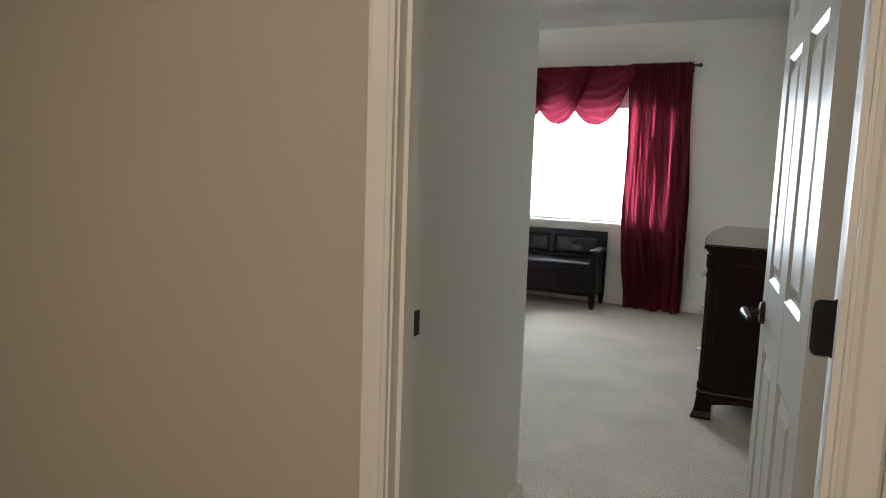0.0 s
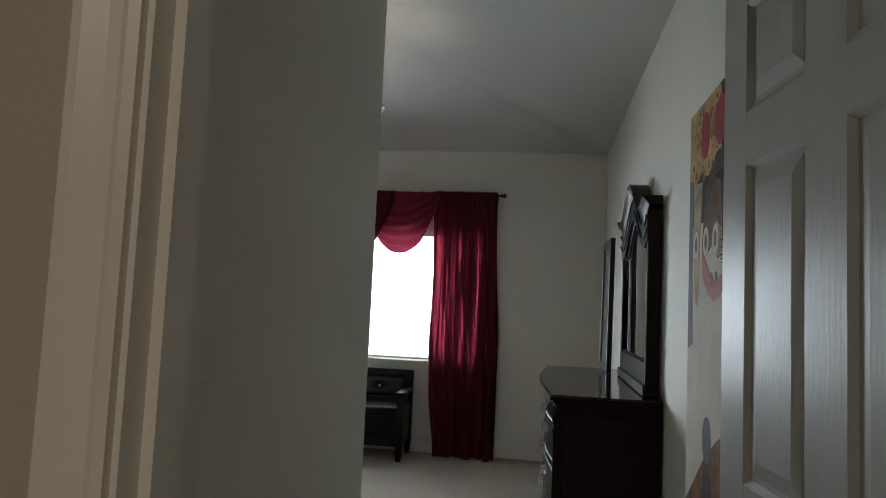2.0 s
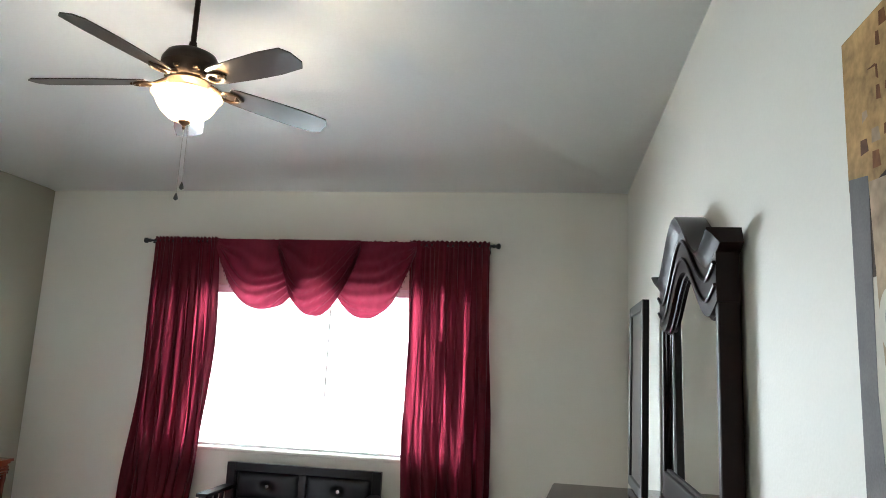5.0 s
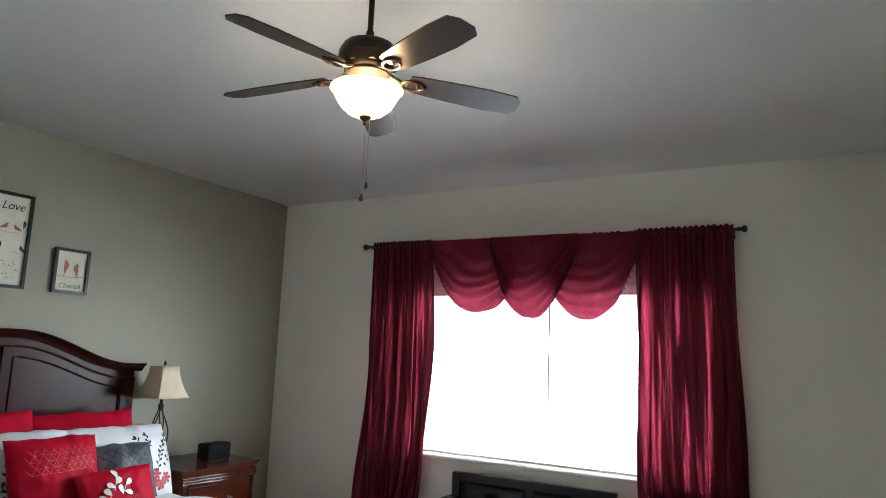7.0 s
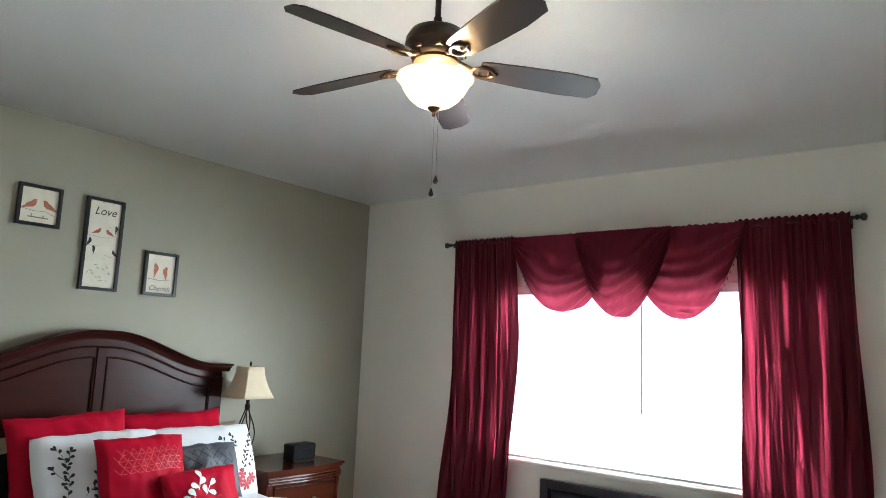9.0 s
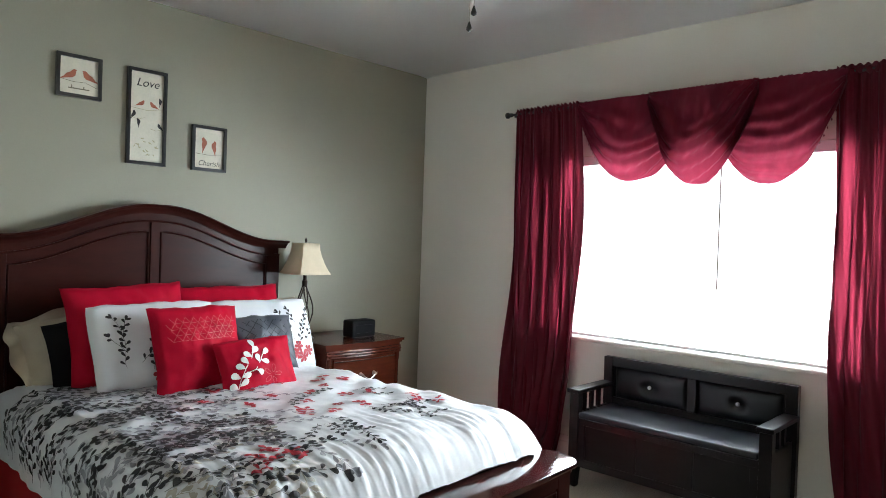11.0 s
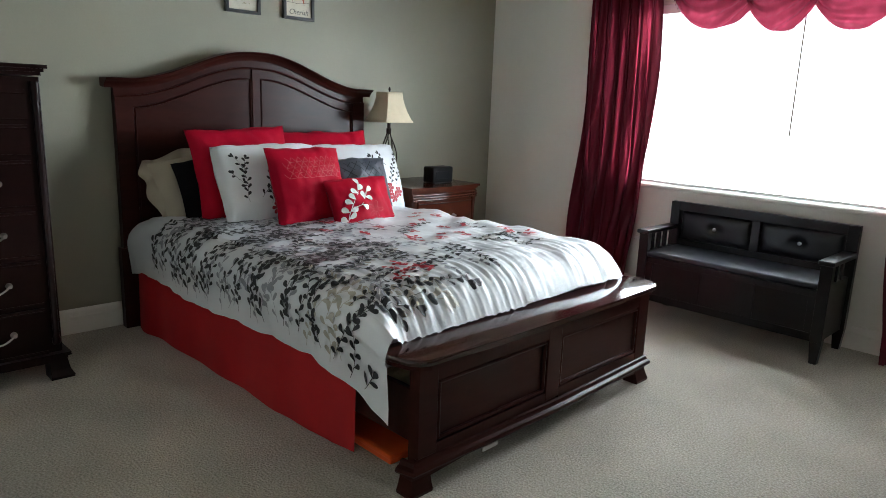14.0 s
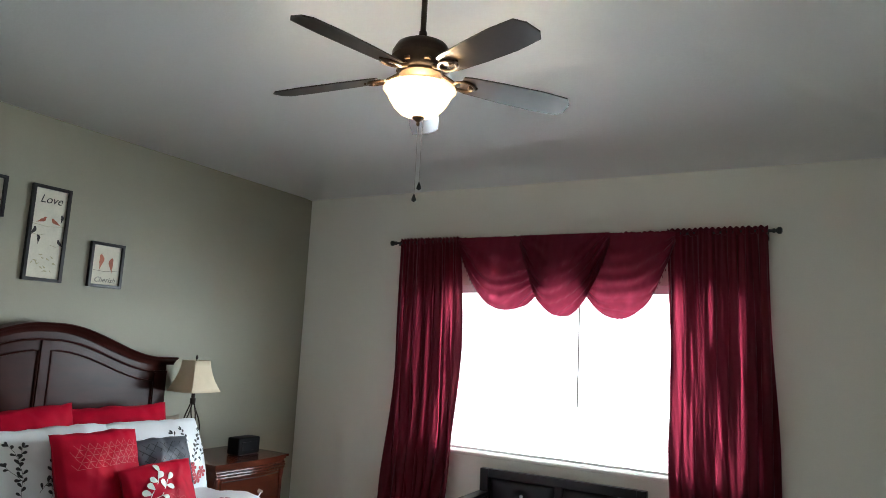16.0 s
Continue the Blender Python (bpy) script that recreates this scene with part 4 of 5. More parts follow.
def drawer_front(x, y0, y1, z0, z1, s, parent, bow=0.0):
    bm = bmesh.new()
    n_ = 12
    ring = [(x + s * (.012 + bow * math.sin(math.pi * i / n_) ** 1.2), y0 + (y1 - y0) * i / n_) for i in range(n_ + 1)]
    prism(bm, ring + [(x - s * .01, y1), (x - s * .01, y0)], "z", z0, z1)
    d = part("drawer", bm, M_SHADEDWOOD, parent, smooth=True)
    bm = bmesh.new()
    lp = [ring[0], *ring[1:-1], ring[-1]]
    for zz in (z0 + .014, z1 - .014):
        tube(bm, [(p + s * .001, q, zz) for p, q in lp], .004, 6)
    part("bead", bm, M_SHADEDWOOD, d, smooth=True)
    return d


# tall chest of drawers by the bed wall
CX0, CX1, CY0, CY1, CH = -4.465, -3.895, 2.10, 3.005, 1.40
chest = thing("chest_of_drawers", -4.2, 2.56, 0, "tall dark cherry chest with nickel knobs and drop pulls", "chest of drawers")
part("case", boxes((CX0, CY0, .10, CX1, CY1, CH - .05), bev=.003), M_SHADEDWOOD, chest)
bm = bmesh.new()
moulded_top(bm, CX0, CY0, CX1 + .01, CY1, CH, 1)
part("top", bm, M_SHADEDWOOD, chest)
for y in (CY0 + .022, CY1 - .022):
    bm = bmesh.new()
    lathe(bm, [(.012, .16), (.018, .17), (.018, .19), (.013, .20), (.013, 1.20), (.017, 1.215), (.012, 1.235), (.018, 1.26), (.018, 1.33)], CX1 + .004, y, 14)
    part("column", bm, M_SHADEDWOOD, chest, smooth=True)
rows = ((1.16, 1.295, "k"), (1.01, 1.15, "k"), (.79, 1.0, "p"), (.57, .78, "p"), (.35, .56, "p"), (.125, .34, "p"))
for a, b, k in rows:
    d = drawer_front(CX1, CY0 + .06, CY1 - .06, a, b, 1, chest)
    for q in (.24, .76):
        y = CY0 + .06 + (CY1 - CY0 - .12) * q
        if k == "k":
            round_knob(CX1 + .012, y, (a + b) / 2, 1, d)
        else:
            bail_pull(CX1 + .012, y, (a + b) / 2 + .01, 1, .12, d)
bm = bmesh.new()
moulded_top(bm, CX0, CY0, CX1 + .012, CY1, .125, 1)
part("base_moulding", bm, M_SHADEDWOOD, chest)
for sx in (1, -1):
    for sy in (1, -1):
        bm = bmesh.new()
        splay_foot(bm, CX1 + .012 if sx > 0 else CX0 + .002, (CY1 + .012) if sy > 0 else CY0 - .012, sx if sx > 0 else 0, sy, .10)
        part("foot", bm, M_SHADEDWOOD, chest)

# low dresser with its mirror
DXF, DXB, DY0, DY1, DHT = -.44, XE - .012, 3.53, 5.04, .945
dr = thing("dresser", -.2, 4.28, 0, "dark cherry bow-front dresser with nickel pulls", "dresser")
part("case", boxes((DXF + .01, DY0, .13, DXB, DY1, DHT - .05), bev=.003), M_SHADEDWOOD, dr)
bm = bmesh.new()
moulded_top(bm, DXF, DY0, DXB, DY1, DHT - .008, -1, .045)
part("top_moulding", bm, M_SHADEDWOOD, dr)
bm = bmesh.new()
prism(bm, [(DXF - .02 - .045 * math.sin(math.pi * i / 14) ** 1.2, DY0 - .02 + (DY1 - DY0 + .04) * i / 14) for i in range(15)] + [(DXB, DY1 + .02), (DXB, DY0 - .02)], "z", DHT - .008, DHT)
part("top", bm, M_GLOSSWOOD, dr, "glossy top with a moulded edge")
part("side_panel", boxes((DXF + .05, DY0 - .006, .18, DXB - .04, DY0, DHT - .10), bev=.004), M_SHADEDWOOD, dr)
zz = (.17, .40, .62, .83)
for a, b in zip(zz, zz[1:]):
    for k in range(2):
        ya = DY0 + .05 + k * .71
        d = drawer_front(DXF + .01, ya, ya + .70, a + .006, b - .006, -1, dr, .03)
        bail_pull(DXF - .028, ya + .35, (a + b) / 2 + .01, -1, .12, d)
for y in (DY0 + .02, DY1 - .02):
    bm = bmesh.new()
    lathe(bm, [(.014, .15), (.02, .16), (.02, .19), (.013, .20), (.013, .76), (.019, .78), (.012, .80), (.02, .83), (.02, .89)], DXF + .006, y, 14)
    part("column", bm, M_SHADEDWOOD, dr, smooth=True)
bm = bmesh.new()
box(bm, DXF - .012, DY0 - .012, .115, DXB, DY1 + .012, .15, bev=.008)
part("base_moulding", bm, M_SHADEDWOOD, dr)
bm = bmesh.new()
xa = [DXF + .03 + (DXB - DXF - .06) * i / 16 for i in range(17)]
prism(bm, [(x, .12) for x in xa] + [(x, .055 + .045 * math.sin(math.pi * i / 16) ** .6) for i, x in reversed(list(enumerate(xa)))], "y", DY0 - .008, DY0 + .012)
part("apron", bm, M_SHADEDWOOD, dr)
for sx in (-1, 1):
    for sy in (-1, 1):
        bm = bmesh.new()
        splay_foot(bm, DXF - .008 if sx < 0 else DXB, DY0 - .008 if sy < 0 else DY1 + .008, -1 if sx < 0 else 0, sy, .12, .08)
        part("foot", bm, M_SHADEDWOOD, dr)

MY0, MY1, MZ0, MZ1 = 3.625, 4.60, .947, 1.865
MYC = (MY0 + MY1) / 2
M_MIRROR = material("mirror_glass", (0.86, 0.88, 0.87), 0.01, metal=1.0, vary=0.0, bump=0)
mir = thing("dresser_mirror", XE - .04, MYC, MZ0, "dark cherry mirror with a carved arched crest standing on the dresser", "mirror")
mx0, mx1 = XE - .072, XE - .012


def crest(y):
    s = abs(y - MYC) / ((MY1 - MY0) / 2)
    return 1.822 + .183 * (.5 + .5 * math.cos(math.pi * min(1, s / .82))) + (.035 * max(0, (s - .80) / .20) ** 1.3 if s > .8 else 0)


for y0_, y1_ in ((MY0, MY0 + .036), (MY1 - .036, MY1)):
    part("stile", boxes((mx0, y0_, MZ0 + .05, mx1, y1_, 1.81), bev=.006), M_SHADEDWOOD, mir)
part("bottom_rail", boxes((mx0 - .012, MY0 - .012, MZ0, mx1, MY1 + .012, MZ0 + .05), (mx0, MY0 + .036, MZ0 + .05, mx1, MY1 - .036, MZ0 + .15), bev=.006), M_SHADEDWOOD, mir)
ysm = [MY0 - .003 + (MY1 - MY0 + .006) * i / 40 for i in range(41)]
bm = bmesh.new()
prism(bm, [(y, crest(y) - .03) for y in ysm] + [(y, crest(y) - .19) for y in reversed(ysm)], "x", mx0 - .004, mx1 - .004)
part("arched_rail", bm, M_SHADEDWOOD, mir, smooth=True)
bm = bmesh.new()
yc2 = [MY0 - .022 + (MY1 - MY0 + .044) * i / 56 for i in range(57)]
sweep_x(bm, [(mx1, -.05), (mx1, 0), (mx0 - .030, 0), (mx0 - .034, -.006), (mx0 - .028, -.014), (mx0 - .02, -.022), (mx0 - .012, -.036), (mx0 - .002, -.05)], [(y, crest(y)) for y in yc2])
part("crest_moulding", bm, M_SHADEDWOOD, mir, smooth=True)
for k, dz in enumerate((.085, .145)):
    bm = bmesh.new()
    tube(bm, [(mx0 - .008, y, crest(y) - dz) for y in ysm], .007 - .002 * k, 8)
    part("carved_bead", bm, M_SHADEDWOOD, mir, smooth=True)
bm = bmesh.new()
prism(bm, [(MY0 + .03, MZ0 + .145), (MY1 - .03, MZ0 + .145)] + [(y, crest(y) - .18) for y in reversed(ysm[2:-2])], "x", mx0 + .020, mx0 + .026)
part("mirror_glass", bm, M_MIRROR, mir, "plain mirror glass")
bm = bmesh.new()
lpm = [(mx0 + .016, MY0 + .04, MZ0 + .155)] + [(mx0 + .016, y, crest(y) - .195) for y in ysm[2:-2]] + [(mx0 + .016, MY1 - .04, MZ0 + .155), (mx0 + .016, MY0 + .04, MZ0 + .155)]
tube(bm, lpm, .006, 6)
part("inner_bead", bm, M_SHADEDWOOD, mir, smooth=True)

# framed print leaning on the wall at the far end of the dresser top
fp = thing("framed_print", -.095, 4.95, .947, "tall black framed print leaning on the dresser top", "picture")
FP0, FP1, FPH = 4.712, 5.20, .835
for row in ((-.015, FP0, .947, .015, FP0 + .045, .947 + FPH), (-.015, FP1 - .045, .947, .015, FP1, .947 + FPH),
            (-.015, FP0 + .045, .947 + FPH - .045, .015, FP1 - .045, .947 + FPH), (-.015, FP0 + .045, .947, .015, FP1 - .045, .992)):
    part("frame_bar", boxes((row[0] - .095, *row[1:3], row[3] - .095, *row[4:]), bev=.003), M_BLACK, fp)
part("print", boxes((-.098, FP0 + .04, .985, -.090, FP1 - .04, .947 + FPH - .04)), M_DARKPRINT, fp, "dark toned print")
fp.rotation_euler = (0, radians(.6), 0)

# tall canvas painting near the door
cv = thing("canvas_painting", XE - .02, 2.61, .70, "tall abstract canvas in rust, grey, black and cream", "painting")
A0, A1, AZ0, AZ1 = 2.355, 2.835, .62, 2.012
xf = XE - .052
M_RUST = material("rust_paint", (0.20, 0.085, 0.035), 0.7, vary=0.8, scale=9, fine=40, bump=0.25, spec=0.1, stretch=(1, 2, .7))
M_DKRUST = material("dark_umber_paint", (0.05, 0.03, 0.02), 0.75, vary=0.6, scale=8, fine=40, bump=0.2, spec=0.1)
M_CREAM = material("cream_paint", (0.60, 0.56, 0.48), 0.7, vary=0.12, scale=9, fine=60, bump=0.2, spec=0.1)
M_DKPAINT = material("charcoal_paint", (0.05, 0.045, 0.045), 0.65, vary=0.25, scale=12, bump=0.1, spec=0.1)
M_GRPAINT = material("grey_paint", (0.15, 0.14, 0.14), 0.65, vary=0.25, scale=12, bump=0.1, spec=0.1)
M_REDPAINT = material("brick_red_paint", (0.36, 0.035, 0.04), 0.6, vary=0.15, scale=12, bump=0.1, spec=0.1)
part("stretched_canvas", boxes((xf, A0, AZ0, XE - .006, A1, AZ1), bev=.002), M_DKRUST, cv)


def blob(name, pts, mat, d):
    bm = bmesh.new()
    prism(bm, pts, "x", xf - d * .3, xf + .001)
    part(name, bm, mat, cv)


def oval(yc, zc, a, b, n_=28):
    return [(yc + a * math.cos(2 * math.pi * i / n_), zc + b * math.sin(2 * math.pi * i / n_)) for i in range(n_)]


def loop(u, v, du, dv, n_=28):
    """An oval by parts of the canvas: u from its near edge, v from its top."""
    return oval(A0 + u * (A1 - A0), AZ1 - v, du, dv, n_)


def at_canvas(pts):
    return [(A0 + u * (A1 - A0), AZ1 - v) for u, v in pts]


rr = random.Random(2)
blob("cream_field", [(A0 + .002, AZ0 + .002), (A1 - .002, AZ0 + .002), (A1 - .002, 1.62), (A0 + .002, 1.62)], M_CREAM, .0005)
jag = [(A0 + (A1 - A0) * i / 24, AZ1 - .26 + .03 * rr.random() + (.04 if i < 8 else 0)) for i in range(25)]
M_OCHRE = material("ochre_paint", (0.40, 0.25, 0.11), 0.7, vary=0.6, scale=14, fine=60, bump=0.2, spec=0.1)
M_BROWN = material("brown_paint", (0.17, 0.085, 0.05), 0.7, vary=0.6, scale=12, fine=50, bump=0.2, spec=0.1)
M_TAN = material("tan_paint", (0.42, 0.31, 0.21), 0.7, vary=0.5, scale=12, fine=50, bump=0.2, spec=0.1)
blob("rust_field", jag + [(A1 - .002, AZ1 - .002), (A0 + .002, AZ1 - .002)], M_OCHRE, .001)
for k in range(44):
    u_, v_ = rr.uniform(.16, .92), rr.uniform(.01, .24)
    w_, h_ = rr.uniform(.012, .05), rr.uniform(.006, .03)
    y_, z_ = A0 + u_ * (A1 - A0), AZ1 - v_ - .02
    blob("brush_stroke", [(y_, z_), (y_ + w_ * .6, z_ + rr.uniform(-.006, .006)), (y_ + w_ * .55, z_ + h_), (y_ + w_ * .1, z_ + h_ * .9)], rr.choice((M_RUST, M_BROWN, M_TAN, M_RUST)), .0012 + k * .00002)
blob("umber_strip", at_canvas([(.005, .002), (.17, .002), (.13, .10), (.15, .30), (.10, .46), (.005, .44)]), M_DKRUST, .0022)
blob("tan_column", at_canvas([(.62, .26), (.86, .25), (.84, .44), (.80, .64), (.70, .66), (.66, .46)]), M_TAN, .0016)
blob("grey_band", at_canvas([(.86, .24), (.995, .23), (.995, .80), (.84, .78), (.88, .56)]), M_GRPAINT, .0019)
blob("brown_patch", at_canvas([(.12, .30), (.30, .27), (.50, .29), (.56, .40), (.50, .50), (.30, .47), (.20, .52), (.10, .50)]), M_BROWN, .0019)
blob("tan_patch", at_canvas([(.10, .44), (.24, .40), (.30, .44), (.32, .50), (.10, .52)]), M_TAN, .0021)
for k in range(16):
    v_ = .42 + .011 * k
    l_ = rr.uniform(.05, .16)
    blob("brush_stroke", at_canvas([(.01, v_), (.01 + l_, v_ + .002), (.01 + l_ * .9, v_ + .005), (.01, v_ + .006)]), M_DKRUST, .0024)
blob("red_oval", loop(.55, .115, .055, .075), M_REDPAINT, .0028)
blob("red_oval", loop(.17, .112, .060, .075), M_REDPAINT, .0028)
arc_o = [(.0, .212), (.10, .205), (.22, .215), (.36, .245), (.48, .30), (.56, .37), (.60, .46)]
arc_i = [(.565, .46), (.53, .39), (.45, .33), (.34, .285), (.22, .265), (.10, .262), (.0, .268)]
blob("charcoal_arc", at_canvas(arc_o + arc_i), M_DKPAINT, .0032)
cr_o = [(.60, .46), (.60, .53), (.54, .58), (.42, .62), (.28, .642), (.16, .63), (.06, .605), (.0, .61)]
cr_i = [(.0, .555), (.08, .56), (.17, .575), (.28, .585), (.38, .565), (.47, .53), (.53, .50), (.555, .46)]
blob("red_crescent", at_canvas(cr_o + cr_i), M_REDPAINT, .0036)
for u_, dk in ((.77, M_GRPAINT), (.50, M_BROWN), (.26, M_GRPAINT)):
    blob("cream_ring", loop(u_, .457, .034, .046), M_CREAM, .0044)
    blob("dark_dot", loop(u_, .457, .015, .026), dk, .0052)
for u_ in (.34, .24):
    blob("grey_drop", loop(u_, .575, .011, .020), M_GRPAINT, .0042)
blob("grey_oval", loop(.42, 1.054, .052, .068), M_GRPAINT, .003)
blob("grey_oval", loop(.40, 1.20, .052, .065), M_DKPAINT, .003)
blob("rust_patch", at_canvas([(.005, 1.385), (.995, 1.385), (.995, 1.30), (.5, 1.12), (.2, 1.04), (.005, 1.0)]), M_RUST, .0016)

# nightstand
NX0, NX1, NY0, NY1, NH = -4.465, -3.965, 5.19, 5.80, .735
ns = thing("nightstand", -4.2, 5.5, 0, "cherry bow-front nightstand with two drawers", "nightstand")
part("case", boxes((NX0, NY0, .10, NX1, NY1, NH - .04), bev=.003), M_LITWOOD, ns)
bm = bmesh.new()
moulded_top(bm, NX0, NY0, NX1, NY1, NH, 1, .03)
part("top", bm, M_LITWOOD, ns)
for zz_, e_ in ((NH - .053, .014), (NH - .070, .020), (NH - .088, .016)):
    bm = bmesh.new()
    tube(bm, [(NX1 + e_ - .008 + .03 * math.sin(math.pi * i / 14) ** 1.2, NY0 - .004 + (NY1 - NY0 + .008) * i / 14, zz_) for i in range(15)], .009, 8)
    part("front_moulding", bm, M_LITWOOD, ns, smooth=True)
for a, b in ((.14, .38), (.40, .635)):
    d = drawer_front(NX1, NY0 + .05, NY1 - .05, a, b, 1, ns, .025)
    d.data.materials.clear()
    d.data.materials.append(M_LITWOOD)
    bail_pull(NX1 + .036, (NY0 + NY1) / 2, (a + b) / 2 + .01, 1, .11, d)
for y in (NY0 + .02, NY1 - .02):
    bm = bmesh.new()
    lathe(bm, [(.012, .13), (.017, .14), (.012, .16), (.012, .58), (.017, .60), (.017, .68)], NX1 + .004, y, 12)
    part("column", bm, M_LITWOOD, ns, smooth=True)
for sx in (1, -1):
    for sy in (1, -1):
        bm = bmesh.new()
        splay_foot(bm, NX1 + .01 if sx > 0 else NX0 + .002, NY1 + .008 if sy > 0 else NY0 - .008, sx if sx > 0 else 0, sy, .10, .06)
        part("foot", bm, M_LITWOOD, ns)

# table lamp with a bell shade
LX, LY = -4.262, 5.222
tl = thing("table_lamp", LX, LY, NH, "unlit bedside lamp with twisted iron stem and square cream shade", "lamp")
bm = bmesh.new()
lathe(bm, [(.07, .0), (.07, .008), (.055, .016), (.02, .022)], LX, LY, 24, NH)
part("base", bm, M_BRONZE, tl, smooth=True)
for k in range(5):
    bm = bmesh.new()
    th = 2 * math.pi * k / 5
    tube(bm, [(LX + (.012 + .045 * math.sin(math.pi * t) ** 1.3) * math.cos(th + 1.6 * t), LY + (.012 + .045 * math.sin(math.pi * t) ** 1.3) * math.sin(th + 1.6 * t), NH + .02 + .33 * t) for t in [i / 14 for i in range(15)]], .0045, 7)
    part("iron_scroll", bm, M_BRONZE, tl, smooth=True)
bm = bmesh.new()
lathe(bm, [(.010, .34), (.018, .35), (.018, .38), (.012, .385), (.012, .44)], LX, LY, 14, NH)
tube(bm, [(LX, LY, NH + .42), (LX, LY, NH + .645)], .003, 6)
part("socket", bm, M_BRONZE, tl, smooth=True)
bm = bmesh.new()
rings = []
for z, r in ((.425, .145), (.45, .130), (.49, .110), (.54, .092), (.58, .082), (.625, .076)):
    rg = []
    for i in range(32):
        th = 2 * math.pi * i / 32 + math.pi / 4
        q = max(abs(math.cos(th)), abs(math.sin(th)))
        rad = r * (.35 + .65 * .86 / q) * 1.02
        rg.append(bm.verts.new((LX + rad * math.cos(th), LY + rad * math.sin(th), NH + z)))
    rings.append(rg)
for a, b in zip(rings, rings[1:]):
    for i in range(32):
        bm.faces.new((a[i], a[(i + 1) % 32], b[(i + 1) % 32], b[i]))
sh = part("shade", bm, M_SHADE, tl, "cream fabric bell shade", smooth=True)
md = sh.modifiers.new("thick", "SOLIDIFY")
md.thickness = .003
bm = bmesh.new()
lathe(bm, [(.004, .63), (.008, .637), (.009, .645), (.005, .655), (.002, .66)], LX, LY, 12, NH)
part("finial", bm, M_BRONZE, tl, smooth=True)
bm = bmesh.new()
for k in range(4):
    th = math.pi / 4 + k * math.pi / 2
    tube(bm, [(LX, LY, NH + .62), (LX + .074 * math.cos(th), LY + .074 * math.sin(th), NH + .62)], .0015, 5)
part("spider", bm, M_BRONZE, tl)

M_CLOCK = material("matte_black_plastic", (0.008, 0.008, 0.009), 0.6, vary=0.15, scale=20, bump=0.02, spec=0.12)
ck = thing("clock_radio", -4.15, 5.60, NH, "small black clock radio on the nightstand", "clock radio")
bm = bmesh.new()
box(bm, -4.20, 5.495, NH + .002, -4.09, 5.695, NH + .115, bev=.012, seg=3)
part("body", bm, M_CLOCK, ck, smooth=True)
part("display", boxes((-4.0915, 5.525, NH + .03, -4.0885, 5.665, NH + .085), bev=.001), material("dark_glass", (0.006, 0.006, 0.008), 0.3, vary=0, bump=0, spec=0.15), ck, "glossy dark display")
part("base", boxes((-4.19, 5.52, NH, -4.10, 5.67, NH + .004)), M_BLACK, ck)

# ---- storage bench under the window ----
BX0, BX1, BYF, BYB = -2.735, -1.615, 6.035, 6.455
be = thing("storage_bench", -2.18, 6.25, 0, "espresso storage bench with tufted black seat back under the window", "bench")
for x in (BX0, BX1 - .06):
    for y, top in ((BYF, .545), (BYB - .045, .72)):
        bm = bmesh.new()
        box(bm, x, y, .12, x + .06, y + .045, top, bev=.003)
        prism(bm, [(x + .012, 0), (x + .048, 0), (x + .06, .12), (x, .12)], "y", y + .004, y + .041)
        part("leg", bm, M_ESPRESSO, be)
    part("arm", boxes((x - .01, BYF - .02, .545, x + .07, BYB - .04, .57), bev=.005), M_ESPRESSO, be)
    for k in range(3):
        y = BYF + .10 + k * .08
        part("arm_slat", boxes((x + .018, y, .43, x + .036, y + .028, .546)), M_ESPRESSO, be)
    part("side_panel", boxes((x + .02, BYF + .045, .12, x + .04, BYB - .045, .43)), M_ESPRESSO, be)
part("front_panel", boxes((BX0 + .06, BYF + .018, .125, BX1 - .06, BYF + .032, .40)), M_ESPRESSO, be)
part("front_rail", boxes((BX0 + .06, BYF + .008, .365, BX1 - .06, BYF + .0185, .40), (BX0 + .06, BYF + .008, .12, BX1 - .06, BYF + .0185, .165), bev=.002), M_ESPRESSO, be)
for x in (BX0 + .06, BX0 + .38, BX0 + .70, BX1 - .10):
    part("front_stile", boxes((x, BYF + .009, .165, x + .04, BYF + .0185, .365), bev=.002), M_ESPRESSO, be)
bm = bmesh.new()
box(bm, BX0 + .062, BYF - .005, .403, BX1 - .062, BYB - .05, .44, bev=.012, seg=3)
part("seat_lid", bm, M_LEATHER, be, "padded black faux leather seat", smooth=True)
part("back_frame", boxes((BX0 + .06, BYB - .04, .665, BX1 - .06, BYB, .72), (BX0 + .06, BYB - .04, .43, BX1 - .06, BYB, .475), (-2.20, BYB - .04, .475, -2.15, BYB, .665), bev=.002), M_ESPRESSO, be)
part("back_board", boxes((BX0 + .06, BYB - .02, .47, BX1 - .06, BYB - .006, .67)), M_ESPRESSO, be)
